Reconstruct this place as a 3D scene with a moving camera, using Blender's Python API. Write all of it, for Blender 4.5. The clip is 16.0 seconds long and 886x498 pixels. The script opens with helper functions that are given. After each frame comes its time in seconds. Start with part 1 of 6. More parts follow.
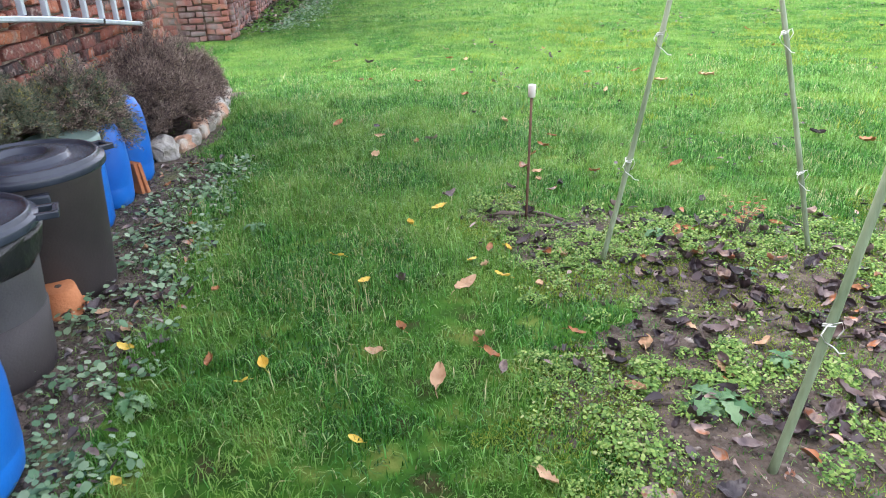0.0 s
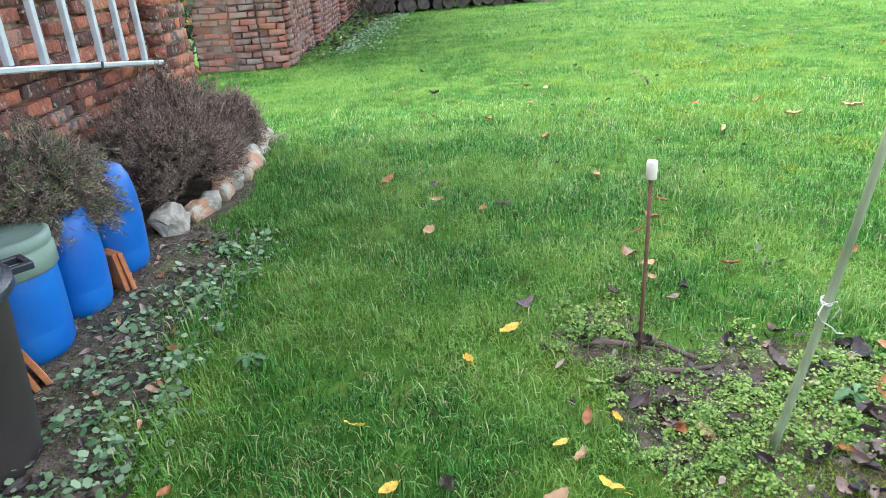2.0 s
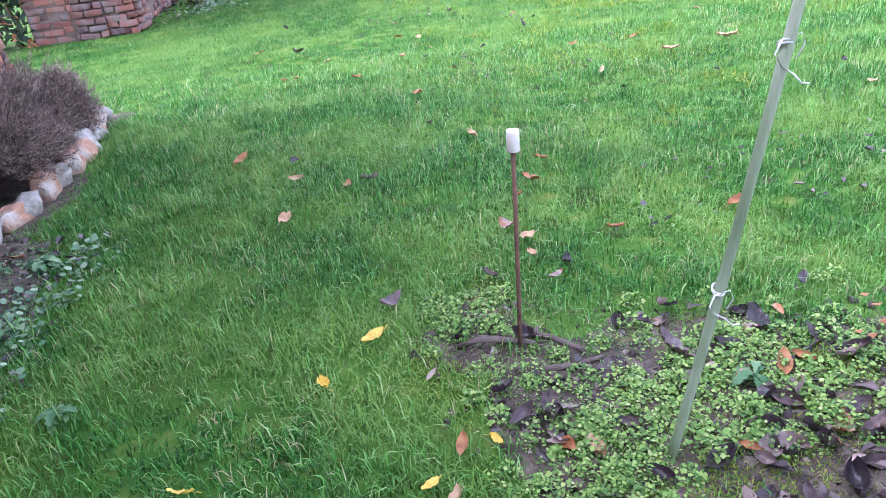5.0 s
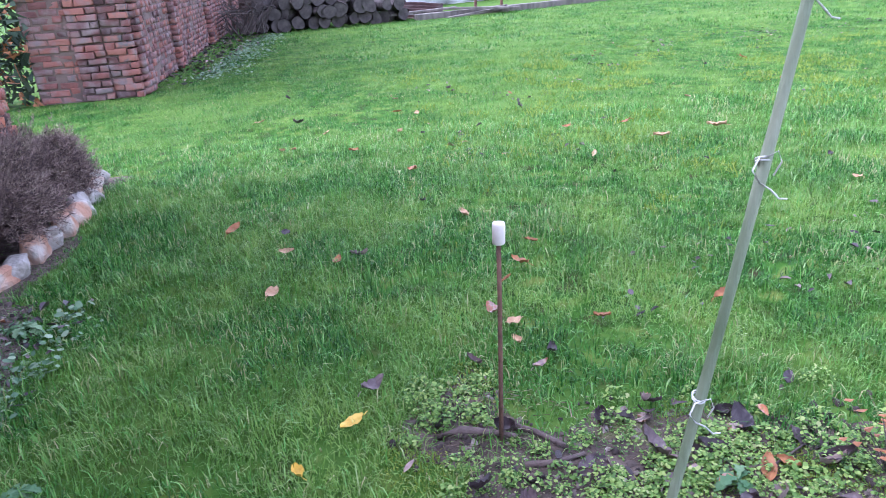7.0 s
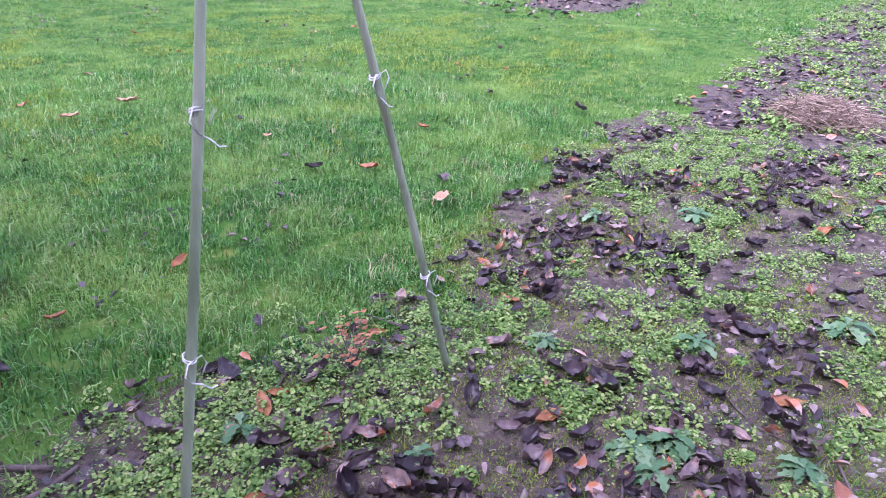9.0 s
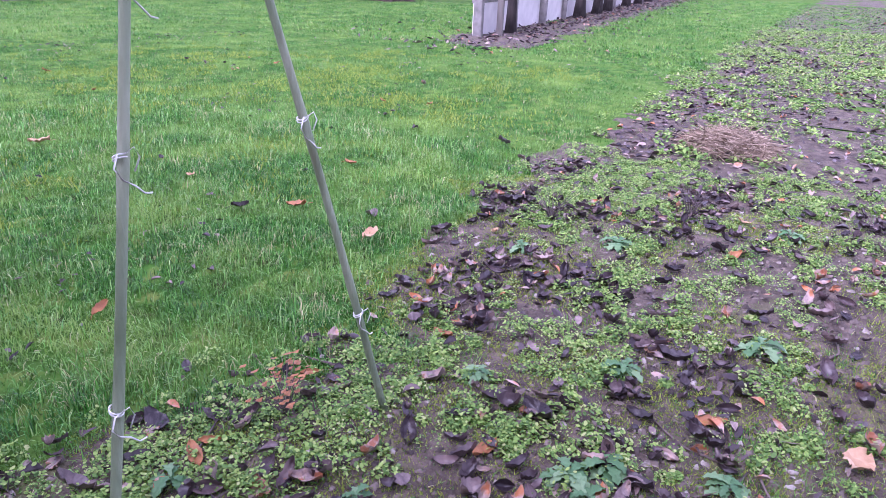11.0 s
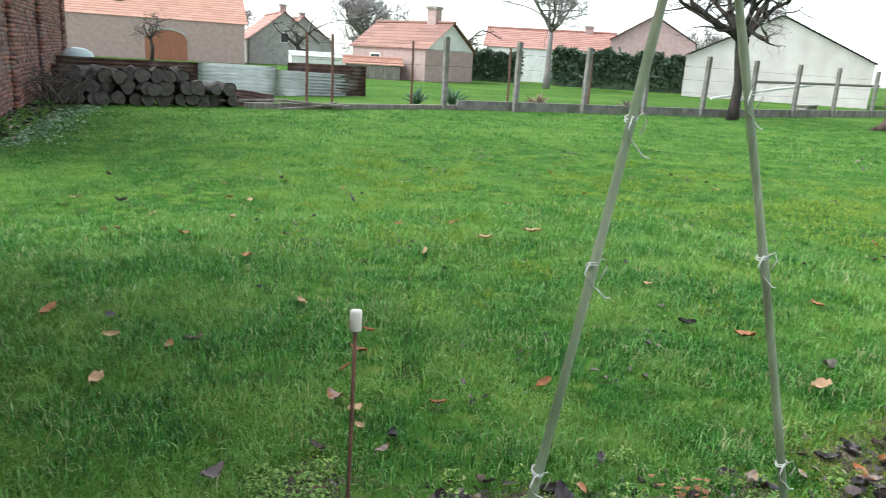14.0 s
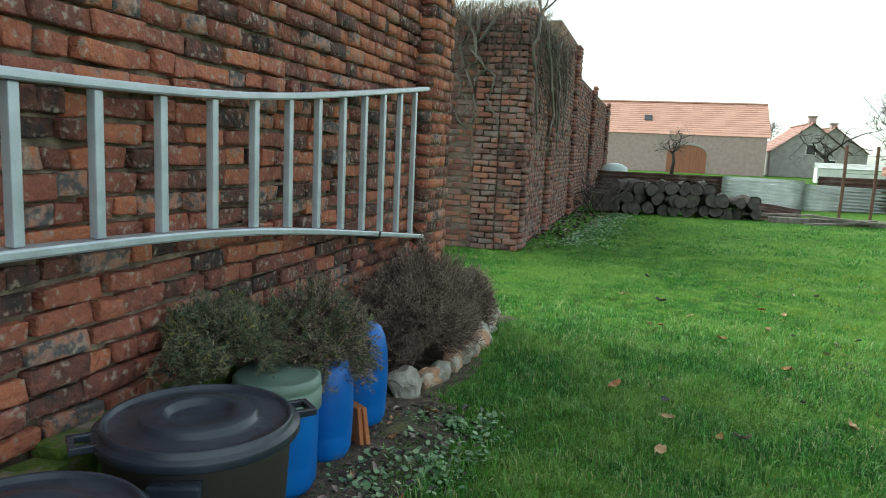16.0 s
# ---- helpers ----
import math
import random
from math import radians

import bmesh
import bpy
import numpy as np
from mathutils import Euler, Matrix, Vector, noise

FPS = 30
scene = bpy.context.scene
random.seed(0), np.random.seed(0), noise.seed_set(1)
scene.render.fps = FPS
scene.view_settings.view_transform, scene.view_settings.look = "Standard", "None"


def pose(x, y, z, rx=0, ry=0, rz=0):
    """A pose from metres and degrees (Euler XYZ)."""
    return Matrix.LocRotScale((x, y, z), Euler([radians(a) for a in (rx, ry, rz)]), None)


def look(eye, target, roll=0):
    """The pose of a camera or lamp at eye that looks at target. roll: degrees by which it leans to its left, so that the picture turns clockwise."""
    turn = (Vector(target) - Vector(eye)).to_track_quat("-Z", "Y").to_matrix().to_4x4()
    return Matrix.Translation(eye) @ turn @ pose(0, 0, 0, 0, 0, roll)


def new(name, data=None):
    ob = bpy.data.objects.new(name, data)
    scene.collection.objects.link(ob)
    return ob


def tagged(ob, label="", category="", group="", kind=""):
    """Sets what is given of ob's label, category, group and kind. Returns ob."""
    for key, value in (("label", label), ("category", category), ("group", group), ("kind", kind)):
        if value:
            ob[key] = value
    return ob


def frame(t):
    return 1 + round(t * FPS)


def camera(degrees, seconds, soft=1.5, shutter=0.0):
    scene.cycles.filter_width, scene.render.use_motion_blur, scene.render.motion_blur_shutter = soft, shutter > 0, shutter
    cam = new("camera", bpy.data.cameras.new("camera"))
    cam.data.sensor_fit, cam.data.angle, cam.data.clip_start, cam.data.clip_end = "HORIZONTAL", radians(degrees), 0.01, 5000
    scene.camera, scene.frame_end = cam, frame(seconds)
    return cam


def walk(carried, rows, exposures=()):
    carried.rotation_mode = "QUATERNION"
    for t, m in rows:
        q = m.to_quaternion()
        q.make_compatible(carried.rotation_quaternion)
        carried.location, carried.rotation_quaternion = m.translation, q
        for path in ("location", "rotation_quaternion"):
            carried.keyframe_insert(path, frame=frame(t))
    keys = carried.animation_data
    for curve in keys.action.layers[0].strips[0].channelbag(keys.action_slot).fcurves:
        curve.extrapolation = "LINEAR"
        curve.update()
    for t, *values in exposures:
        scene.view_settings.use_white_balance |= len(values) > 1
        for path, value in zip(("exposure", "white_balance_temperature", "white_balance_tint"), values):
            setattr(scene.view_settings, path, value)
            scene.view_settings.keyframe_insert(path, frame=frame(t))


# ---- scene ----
cam = camera(64.3, 16.0, 0.6, 0.15)
PATH = [
    (0, (1.691, -0.537, 1.244), (1.883, 1.278, 0.426), -1.8),
    (0.5, (1.727, -0.294, 1.223), (2.004, 1.527, 0.442), -3.4),
    (1, (1.825, 0.0, 1.191), (1.753, 1.807, 0.338), -3.7),
    (1.5, (1.875, 0.279, 1.213), (1.642, 2.065, 0.343), -7.3),
    (2, (1.828, 0.549, 1.228), (1.808, 2.391, 0.448), -4.1),
    (2.5, (1.84, 0.821, 1.181), (1.472, 2.581, 0.306), -4.2),
    (3, (1.928, 0.998, 1.166), (1.55, 2.691, 0.171), -6.7),
    (3.5, (1.903, 1.051, 1.16), (1.855, 2.78, 0.155), -7.0),
    (4, (1.944, 0.983, 1.175), (2.081, 2.727, 0.204), -6.6),
    (4.5, (1.999, 0.92, 1.188), (2.196, 2.672, 0.245), -6.7),
    (4.7, (2.017, 0.91, 1.183), (2.231, 2.663, 0.244), -7.0),
    (6.8, (2.047, 0.925, 1.235), (2.284, 2.753, 0.46), -4.1),
    (7, (2.06, 0.931, 1.236), (2.324, 2.762, 0.476), -4.1),
    (7.5, (2.104, 0.934, 1.222), (2.794, 2.647, 0.453), -1.9),
    (7.7, (2.12, 0.928, 1.211), (3.048, 2.505, 0.403), -2.6),
    (8, (2.072, 0.938, 1.216), (3.299, 2.283, 0.389), -1.8),
    (8.5, (2.017, 0.962, 1.183), (3.417, 2.088, 0.304), 0.2),
    (9, (2.031, 0.954, 1.189), (3.526, 1.985, 0.351), 1.7),
    (9.5, (2.041, 0.946, 1.203), (3.64, 1.869, 0.435), 0.9),
    (9.7, (2.03, 0.951, 1.215), (3.631, 1.883, 0.462), 1.7),
    (12, (2.01, 0.951, 1.206), (3.661, 1.801, 0.463), 2.5),
    (12.5, (2.006, 0.947, 1.213), (3.67, 1.797, 0.5), 2.9),
    (13, (2.015, 0.978, 1.245), (3.669, 1.935, 0.654), 3.4),
    (13.5, (1.988, 0.93, 1.26), (3.23, 2.405, 0.731), 5.5),
    (14, (1.925, 0.837, 1.272), (2.706, 2.604, 0.758), 3.4),
    (14.5, (1.788, 0.737, 1.286), (2.282, 2.629, 0.868), 3.9),
    (15, (1.632, 0.588, 1.304), (1.598, 2.543, 0.882), 3.3),
    (15.5, (1.613, 0.489, 1.319), (1.252, 2.428, 0.991), 4.0),
    (16, (1.594, 0.475, 1.316), (1.048, 2.378, 1.03), 2.6),
]
walk(cam, [(t, look(eye, target, roll)) for t, eye, target, roll in PATH],
     exposures=((0, 2.34, 6250, 15), (1.5, 2.34, 6150, 12), (3, 2.52, 6400, -3), (4.3, 2.45, 5500, 20), (7, 2.13, 5250, 32), (9.5, 1.82, 5350, 50), (12.5, 1.77, 5350, 50), (13.5, 1.70, 5950, 18), (14.5, 1.22, 6400, -5), (16, 1.20, 6400, -9)))
# ---- light: overcast winter sky ----
world = bpy.data.worlds.new("world")
scene.world = world
world.use_nodes = True
wn = world.node_tree.nodes
sky = wn.new("ShaderNodeTexSky")
sky.sky_type, sky.sun_disc, sky.sun_elevation, sky.sun_rotation = "NISHITA", False, radians(50), radians(285)
sky.dust_density, sky.air_density = 1.2, 1.0
hue = wn.new("ShaderNodeHueSaturation")
hue.inputs["Saturation"].default_value = 0.28
world.node_tree.links.new(sky.outputs["Color"], hue.inputs["Color"])
world.node_tree.links.new(hue.outputs["Color"], wn["Background"].inputs["Color"])
wn["Background"].inputs["Strength"].default_value = 0.15
sun_data = bpy.data.lights.new("sun", "SUN")
sun_data.energy, sun_data.angle, sun_data.color = 1.25, radians(40), (1.0, 0.98, 0.95)
sun = new("sun", sun_data)
sun.matrix_world = look((-20, 5.4, 24.7), (0, 0, 0))


# ---- materials ----
def ramp(nt, stops):
    node = nt.nodes.new("ShaderNodeValToRGB")
    el = node.color_ramp.elements
    while len(el) < len(stops):
        el.new(0.5)
    for e, (p, c) in zip(el, stops):
        e.position, e.color = p, (*c, 1)
    return node


def material(name, stops, scale=8.0, rough=0.8, bump=0.3, bump_scale=60.0, source="noise", metal=0.0, blotch=None, blotch_scale=2.0,
             blotch_at=(0.5, 0.62), detail=6.0, stretch=(1, 1, 1), sheen=0.5, world_space=False, through_light=0.0, dist=0.01):
    """A surface: a colour ramp driven by noise or by chance (per object or per island), a second blotch colour, and a fine bump."""
    m = bpy.data.materials.new(name)
    m.use_nodes = True
    nt = m.node_tree
    n, l = nt.nodes, nt.links
    b = n["Principled BSDF"]
    b.inputs["Roughness"].default_value, b.inputs["Metallic"].default_value = rough, metal
    b.inputs["Specular IOR Level"].default_value = sheen
    if world_space:
        co = n.new("ShaderNodeNewGeometry").outputs["Position"]
    else:
        co = n.new("ShaderNodeTexCoord").outputs["Object"]
    mp = n.new("ShaderNodeMapping")
    mp.inputs["Scale"].default_value = stretch
    l.new(co, mp.inputs["Vector"])
    tex = n.new("ShaderNodeTexNoise")
    tex.inputs["Scale"].default_value, tex.inputs["Detail"].default_value = scale, detail
    l.new(mp.outputs[0], tex.inputs["Vector"])
    col = ramp(nt, stops)
    if source == "noise":
        l.new(tex.outputs["Fac"], col.inputs[0])
    else:
        pick = n.new("ShaderNodeObjectInfo").outputs["Random"] if source == "object" else n.new("ShaderNodeNewGeometry").outputs["Random Per Island"]
        add = n.new("ShaderNodeMath")
        add.operation = "MULTIPLY_ADD"
        sub = n.new("ShaderNodeMath")
        sub.operation = "SUBTRACT"
        l.new(tex.outputs["Fac"], sub.inputs[0])
        sub.inputs[1].default_value = 0.5
        l.new(sub.outputs[0], add.inputs[0])
        add.inputs[1].default_value = 0.7
        l.new(pick, add.inputs[2])
        l.new(add.outputs[0], col.inputs[0])
    out = col.outputs["Color"]
    if blotch:
        t2 = n.new("ShaderNodeTexNoise")
        t2.inputs["Scale"].default_value, t2.inputs["Detail"].default_value = blotch_scale, 5.0
        l.new(mp.outputs[0], t2.inputs["Vector"])
        r2 = ramp(nt, [(blotch_at[0], (0, 0, 0)), (blotch_at[1], (1, 1, 1))])
        l.new(t2.outputs["Fac"], r2.inputs[0])
        mix = n.new("ShaderNodeMix")
        mix.data_type = "RGBA"
        l.new(r2.outputs["Color"], mix.inputs["Factor"])
        l.new(out, mix.inputs[6])
        mix.inputs[7].default_value = (*blotch, 1)
        out = mix.outputs[2]
    l.new(out, b.inputs["Base Color"])
    if bump:
        t3 = n.new("ShaderNodeTexNoise")
        t3.inputs["Scale"].default_value, t3.inputs["Detail"].default_value = bump_scale, 4.0
        l.new(mp.outputs[0], t3.inputs["Vector"])
        bp = n.new("ShaderNodeBump")
        bp.inputs["Strength"].default_value, bp.inputs["Distance"].default_value = bump, dist
        l.new(t3.outputs["Fac"], bp.inputs["Height"])
        l.new(bp.outputs[0], b.inputs["Normal"])
    if through_light:
        tr = n.new("ShaderNodeBsdfTranslucent")
        l.new(out, tr.inputs["Color"])
        ms = n.new("ShaderNodeMixShader")
        ms.inputs[0].default_value = through_light
        l.new(b.outputs[0], ms.inputs[1])
        l.new(tr.outputs[0], ms.inputs[2])
        l.new(ms.outputs[0], n["Material Output"].inputs["Surface"])
    return m


BRICKS = [(0.0, (0.050, 0.036, 0.036)), (0.12, (0.115, 0.050, 0.042)), (0.35, (0.24, 0.082, 0.062)), (0.6, (0.36, 0.118, 0.076)), (0.8, (0.48, 0.165, 0.085)), (0.93, (0.36, 0.20, 0.16)), (1.0, (0.11, 0.10, 0.105))]
M_BRICK = material("brick_clay", BRICKS, 20, 0.85, 1.0, 42, "object", blotch=(0.40, 0.31, 0.26), blotch_scale=34, blotch_at=(0.56, 0.70), world_space=True, dist=0.02)
M_BRICK_MANY = material("brick_clay_many", BRICKS, 20, 0.85, 1.0, 42, "island", blotch=(0.40, 0.31, 0.26), blotch_scale=34, blotch_at=(0.56, 0.70), world_space=True, dist=0.02)
M_BRICK_OLD = material("brick_old", [(0.0, (0.075, 0.042, 0.042)), (0.3, (0.18, 0.078, 0.068)), (0.6, (0.29, 0.115, 0.09)), (0.9, (0.37, 0.16, 0.115)), (1.0, (0.16, 0.14, 0.13))],
                       9, 0.95, 0.8, 50, "island", world_space=True, blotch=(0.27, 0.205, 0.195), blotch_scale=6, blotch_at=(0.46, 0.68))
M_BRICK_END = material("brick_old_end", [(0.0, (0.075, 0.042, 0.042)), (0.3, (0.18, 0.078, 0.068)), (0.6, (0.29, 0.115, 0.09)), (0.9, (0.37, 0.16, 0.115)), (1.0, (0.16, 0.14, 0.13))],
                       9, 0.95, 0.8, 50, "object", world_space=True, blotch=(0.27, 0.205, 0.195), blotch_scale=6, blotch_at=(0.46, 0.68))
M_MORTAR = material("lime_mortar", [(0.3, (0.10, 0.075, 0.058)), (0.55, (0.22, 0.17, 0.13)), (0.75, (0.46, 0.38, 0.30))], 14, 0.95, 0.8, 45)
M_MORTAR_DARK = material("old_mortar", [(0.3, (0.13, 0.095, 0.08)), (0.7, (0.24, 0.17, 0.14))], 5, 0.95, 0.8, 45)
M_MOSS_RUBBLE = material("mossy_rubble", [(0.35, (0.05, 0.09, 0.015)), (0.5, (0.10, 0.15, 0.02)), (0.6, (0.20, 0.16, 0.12)), (0.75, (0.30, 0.26, 0.22))], 11, 0.95, 1.0, 60)
M_LAWN = material("lawn_ground", [(0.3, (0.055, 0.052, 0.022)), (0.42, (0.030, 0.085, 0.012)), (0.52, (0.050, 0.14, 0.018)), (0.7, (0.16, 0.20, 0.045))], 7, 0.95, 0.6, 40, world_space=True,
                  blotch=(0.09, 0.17, 0.03), blotch_scale=0.35, blotch_at=(0.45, 0.6), sheen=0.08)
# Soil tone is darkened overall; shade among leaves and weeds sits in the colour.
M_SOIL = material("garden_soil", [(0.25, (0.038, 0.028, 0.022)), (0.5, (0.100, 0.075, 0.058)), (0.75, (0.20, 0.152, 0.118))], 14, 0.95, 1.0, 45, world_space=True,
                  blotch=(0.13, 0.13, 0.05), blotch_scale=4.2, blotch_at=(0.58, 0.72), dist=0.03)
M_CRUMB = material("soil_crumbs", [(0.0, (0.035, 0.026, 0.023)), (0.5, (0.10, 0.078, 0.066)), (0.9, (0.20, 0.16, 0.135)), (1.0, (0.38, 0.34, 0.30))], 30, 0.95, 0.5, 90, "island", world_space=True)
M_MOSS = material("yellow_moss", [(0.0, (0.10, 0.19, 0.015)), (0.5, (0.23, 0.33, 0.035)), (1.0, (0.38, 0.44, 0.08))], 9, 0.7, 0, 1, "island", through_light=0.25, world_space=True)
M_GRASS = material("grass_blade", [(0.0, (0.010, 0.066, 0.006)), (0.4, (0.034, 0.172, 0.018)), (0.72, (0.082, 0.28, 0.036)), (0.9, (0.19, 0.39, 0.09)), (0.96, (0.33, 0.42, 0.15)), (1.0, (0.46, 0.42, 0.22))], 2.3, 0.40, 0, 1, "island",
                   blotch=(0.24, 0.40, 0.075), blotch_scale=1.7, blotch_at=(0.44, 0.70), world_space=True, through_light=0.25, sheen=0.35)
M_GRASS_PALE = material("pale_grass_blade", [(0.0, (0.06, 0.26, 0.03)), (0.5, (0.16, 0.42, 0.07)), (0.85, (0.32, 0.52, 0.16)), (1.0, (0.50, 0.46, 0.24))], 2.3, 0.35, 0, 1, "island", world_space=True, through_light=0.2)
M_WEED = material("weed_leaf", [(0.0, (0.06, 0.15, 0.025)), (0.5, (0.19, 0.35, 0.065)), (0.85, (0.34, 0.48, 0.11)), (1.0, (0.44, 0.50, 0.20))], 4, 0.6, 0.2, 80, "island", through_light=0.25, world_space=True)
M_ROSETTE = material("broad_weed_leaf", [(0.0, (0.06, 0.17, 0.06)), (0.5, (0.12, 0.25, 0.10)), (1.0, (0.22, 0.35, 0.17))], 25, 0.55, 0.5, 60, "object", through_light=0.2)
M_GROUND_IVY = material("ground_ivy_leaf", [(0.0, (0.085, 0.19, 0.09)), (0.5, (0.18, 0.30, 0.16)), (1.0, (0.33, 0.44, 0.27))], 20, 0.5, 0.2, 80, "island", through_light=0.2)
M_LEAF_DARK = material("dead_leaf_dark", [(0.0, (0.022, 0.015, 0.019)), (0.42, (0.048, 0.034, 0.038)), (0.68, (0.105, 0.075, 0.078)), (0.86, (0.22, 0.165, 0.155)), (0.95, (0.36, 0.26, 0.21)), (1.0, (0.30, 0.12, 0.06))], 30, 0.38, 0.5, 60, "object")
M_LITTER = material("leaf_litter", [(0.0, (0.020, 0.013, 0.016)), (0.40, (0.048, 0.032, 0.036)), (0.66, (0.11, 0.076, 0.076)), (0.84, (0.24, 0.175, 0.16)), (0.93, (0.42, 0.31, 0.26)), (1.0, (0.42, 0.16, 0.06))], 20, 0.42, 0.3, 60, "island")
M_LEAF_ORANGE = material("fallen_leaf_orange", [(0.3, (0.22, 0.080, 0.032)), (0.7, (0.42, 0.18, 0.065))], 25, 0.55, 0.4, 60)
M_LEAF_YELLOW = material("fallen_leaf_yellow", [(0.3, (0.60, 0.36, 0.04)), (0.7, (0.80, 0.58, 0.10))], 25, 0.5, 0.4, 60)
M_LEAF_TAN = material("fallen_leaf_tan", [(0.3, (0.36, 0.20, 0.10)), (0.7, (0.58, 0.38, 0.23))], 25, 0.55, 0.4, 60)
M_ALU = material("aluminium", [(0.3, (0.46, 0.50, 0.57)), (0.7, (0.60, 0.65, 0.73))], 12, 0.36, 0.15, 90, metal=0.35)
M_PLASTIC_BLACK = material("black_plastic", [(0.3, (0.022, 0.027, 0.042)), (0.7, (0.052, 0.061, 0.088))], 6, 0.27, 0.12, 120, blotch=(0.075, 0.08, 0.095), blotch_scale=7, blotch_at=(0.55, 0.85))
M_PLASTIC_GREY = material("weathered_grey_plastic", [(0.3, (0.072, 0.069, 0.074)), (0.7, (0.125, 0.12, 0.13))], 5, 0.6, 0.15, 120, blotch=(0.14, 0.13, 0.13), blotch_scale=4, blotch_at=(0.55, 0.8))
M_PLASTIC_BROWN = material("dark_brown_plastic", [(0.3, (0.030, 0.025, 0.026)), (0.7, (0.055, 0.046, 0.046))], 5, 0.6, 0.15, 120)
M_PLASTIC_BLUE = material("blue_plastic", [(0.3, (0.005, 0.10, 0.44)), (0.7, (0.010, 0.17, 0.60))], 4, 0.38, 0.1, 100, blotch=(0.25, 0.34, 0.48), blotch_scale=3.5, blotch_at=(0.62, 0.85))
M_PLASTIC_GREEN = material("pale_green_plastic", [(0.3, (0.11, 0.17, 0.15)), (0.7, (0.20, 0.28, 0.24))], 6, 0.5, 0.15, 90)
M_BAG = material("black_bin_bag", [(0.3, (0.010, 0.010, 0.012)), (0.7, (0.02, 0.02, 0.024))], 9, 0.28, 0.8, 30)
M_TERRACOTTA = material("terracotta", [(0.3, (0.42, 0.14, 0.055)), (0.7, (0.58, 0.24, 0.10))], 8, 0.85, 0.4, 70, blotch=(0.62, 0.42, 0.30), blotch_scale=6, blotch_at=(0.58, 0.75))
M_STONE_WHITE = material("pale_stone", [(0.3, (0.27, 0.25, 0.22)), (0.7, (0.50, 0.47, 0.42))], 7, 0.9, 0.9, 25, blotch=(0.18, 0.17, 0.12), blotch_scale=8, blotch_at=(0.55, 0.7), dist=0.02)
M_STONE_ORANGE = material("orange_stone", [(0.3, (0.38, 0.19, 0.11)), (0.7, (0.52, 0.36, 0.26))], 7, 0.9, 0.9, 25, blotch=(0.50, 0.46, 0.40), blotch_scale=8, blotch_at=(0.5, 0.65), dist=0.02)
M_STEM = material("heather_stem", [(0.0, (0.05, 0.032, 0.028)), (0.5, (0.105, 0.068, 0.058)), (1.0, (0.19, 0.135, 0.11))], 9, 0.85, 0, 1, "island")
M_HEATHER_BROWN = material("heather_dry", [(0.0, (0.055, 0.038, 0.036)), (0.5, (0.20, 0.14, 0.125)), (0.85, (0.38, 0.29, 0.24)), (1.0, (0.50, 0.41, 0.31))], 9, 0.85, 0, 1, "island", through_light=0.2)
M_HEATHER_GREEN = material("heather_green", [(0.0, (0.035, 0.050, 0.030)), (0.4, (0.12, 0.15, 0.095)), (0.7, (0.25, 0.27, 0.185)), (0.9, (0.26, 0.20, 0.15)), (1.0, (0.42, 0.38, 0.09))], 9, 0.8, 0, 1, "island", through_light=0.2)
M_CANE = material("bamboo_cane", [(0.3, (0.13, 0.18, 0.10)), (0.5, (0.23, 0.29, 0.18)), (0.72, (0.38, 0.42, 0.30))], 14, 0.55, 0.5, 120, stretch=(1, 1, 0.2), blotch=(0.17, 0.15, 0.09), blotch_scale=9, blotch_at=(0.58, 0.72))
M_TWINE = material("white_twine", [(0.3, (0.62, 0.62, 0.60)), (0.7, (0.80, 0.80, 0.78))], 40, 0.7, 0.3, 200)
M_RUST = material("rusty_steel", [(0.3, (0.085, 0.045, 0.032)), (0.7, (0.19, 0.10, 0.065))], 30, 0.85, 0.5, 120)
M_CAP = material("white_cap", [(0.3, (0.72, 0.66, 0.60)), (0.7, (0.84, 0.79, 0.74))], 30, 0.5, 0.1, 100)
M_STICK = material("dead_wood", [(0.3, (0.075, 0.055, 0.05)), (0.7, (0.19, 0.145, 0.125))], 20, 0.9, 0.6, 90)
M_STRAW = material("straw", [(0.0, (0.12, 0.085, 0.06)), (0.6, (0.29, 0.215, 0.15)), (1.0, (0.48, 0.38, 0.27))], 9, 0.8, 0, 1, "island")
M_BARK = material("bark", [(0.3, (0.018, 0.014, 0.013)), (0.6, (0.052, 0.041, 0.037)), (0.8, (0.10, 0.088, 0.075))], 7, 0.95, 1.0, 22, stretch=(1, 1, 0.3), dist=0.04)
M_BARK_RED = material("red_brown_bark", [(0.3, (0.026, 0.016, 0.015)), (0.5, (0.075, 0.045, 0.039)), (0.72, (0.15, 0.10, 0.085))], 6, 0.95, 1.0, 14, stretch=(1, 1, 0.3), dist=0.05)
# Paler copy of the twigs below: distance haze is put into the colour.
M_TWIG_HAZED = material("hazed_far_twigs", [(0.0, (0.15, 0.13, 0.13)), (1.0, (0.30, 0.27, 0.27))], 2, 0.9, 0, 1, "island")
M_TWIG = material("twigs", [(0.0, (0.06, 0.05, 0.045)), (1.0, (0.16, 0.13, 0.115))], 2, 0.9, 0, 1, "island")
M_CONCRETE = material("concrete", [(0.3, (0.27, 0.25, 0.23)), (0.7, (0.42, 0.39, 0.36))], 5, 0.9, 0.5, 50, blotch=(0.20, 0.20, 0.15), blotch_scale=1.6, blotch_at=(0.5, 0.7))
M_POST = material("weathered_concrete_post", [(0.3, (0.13, 0.12, 0.112)), (0.7, (0.27, 0.25, 0.235))], 6, 0.9, 0.6, 50, blotch=(0.12, 0.12, 0.09), blotch_scale=2.2, blotch_at=(0.48, 0.68))
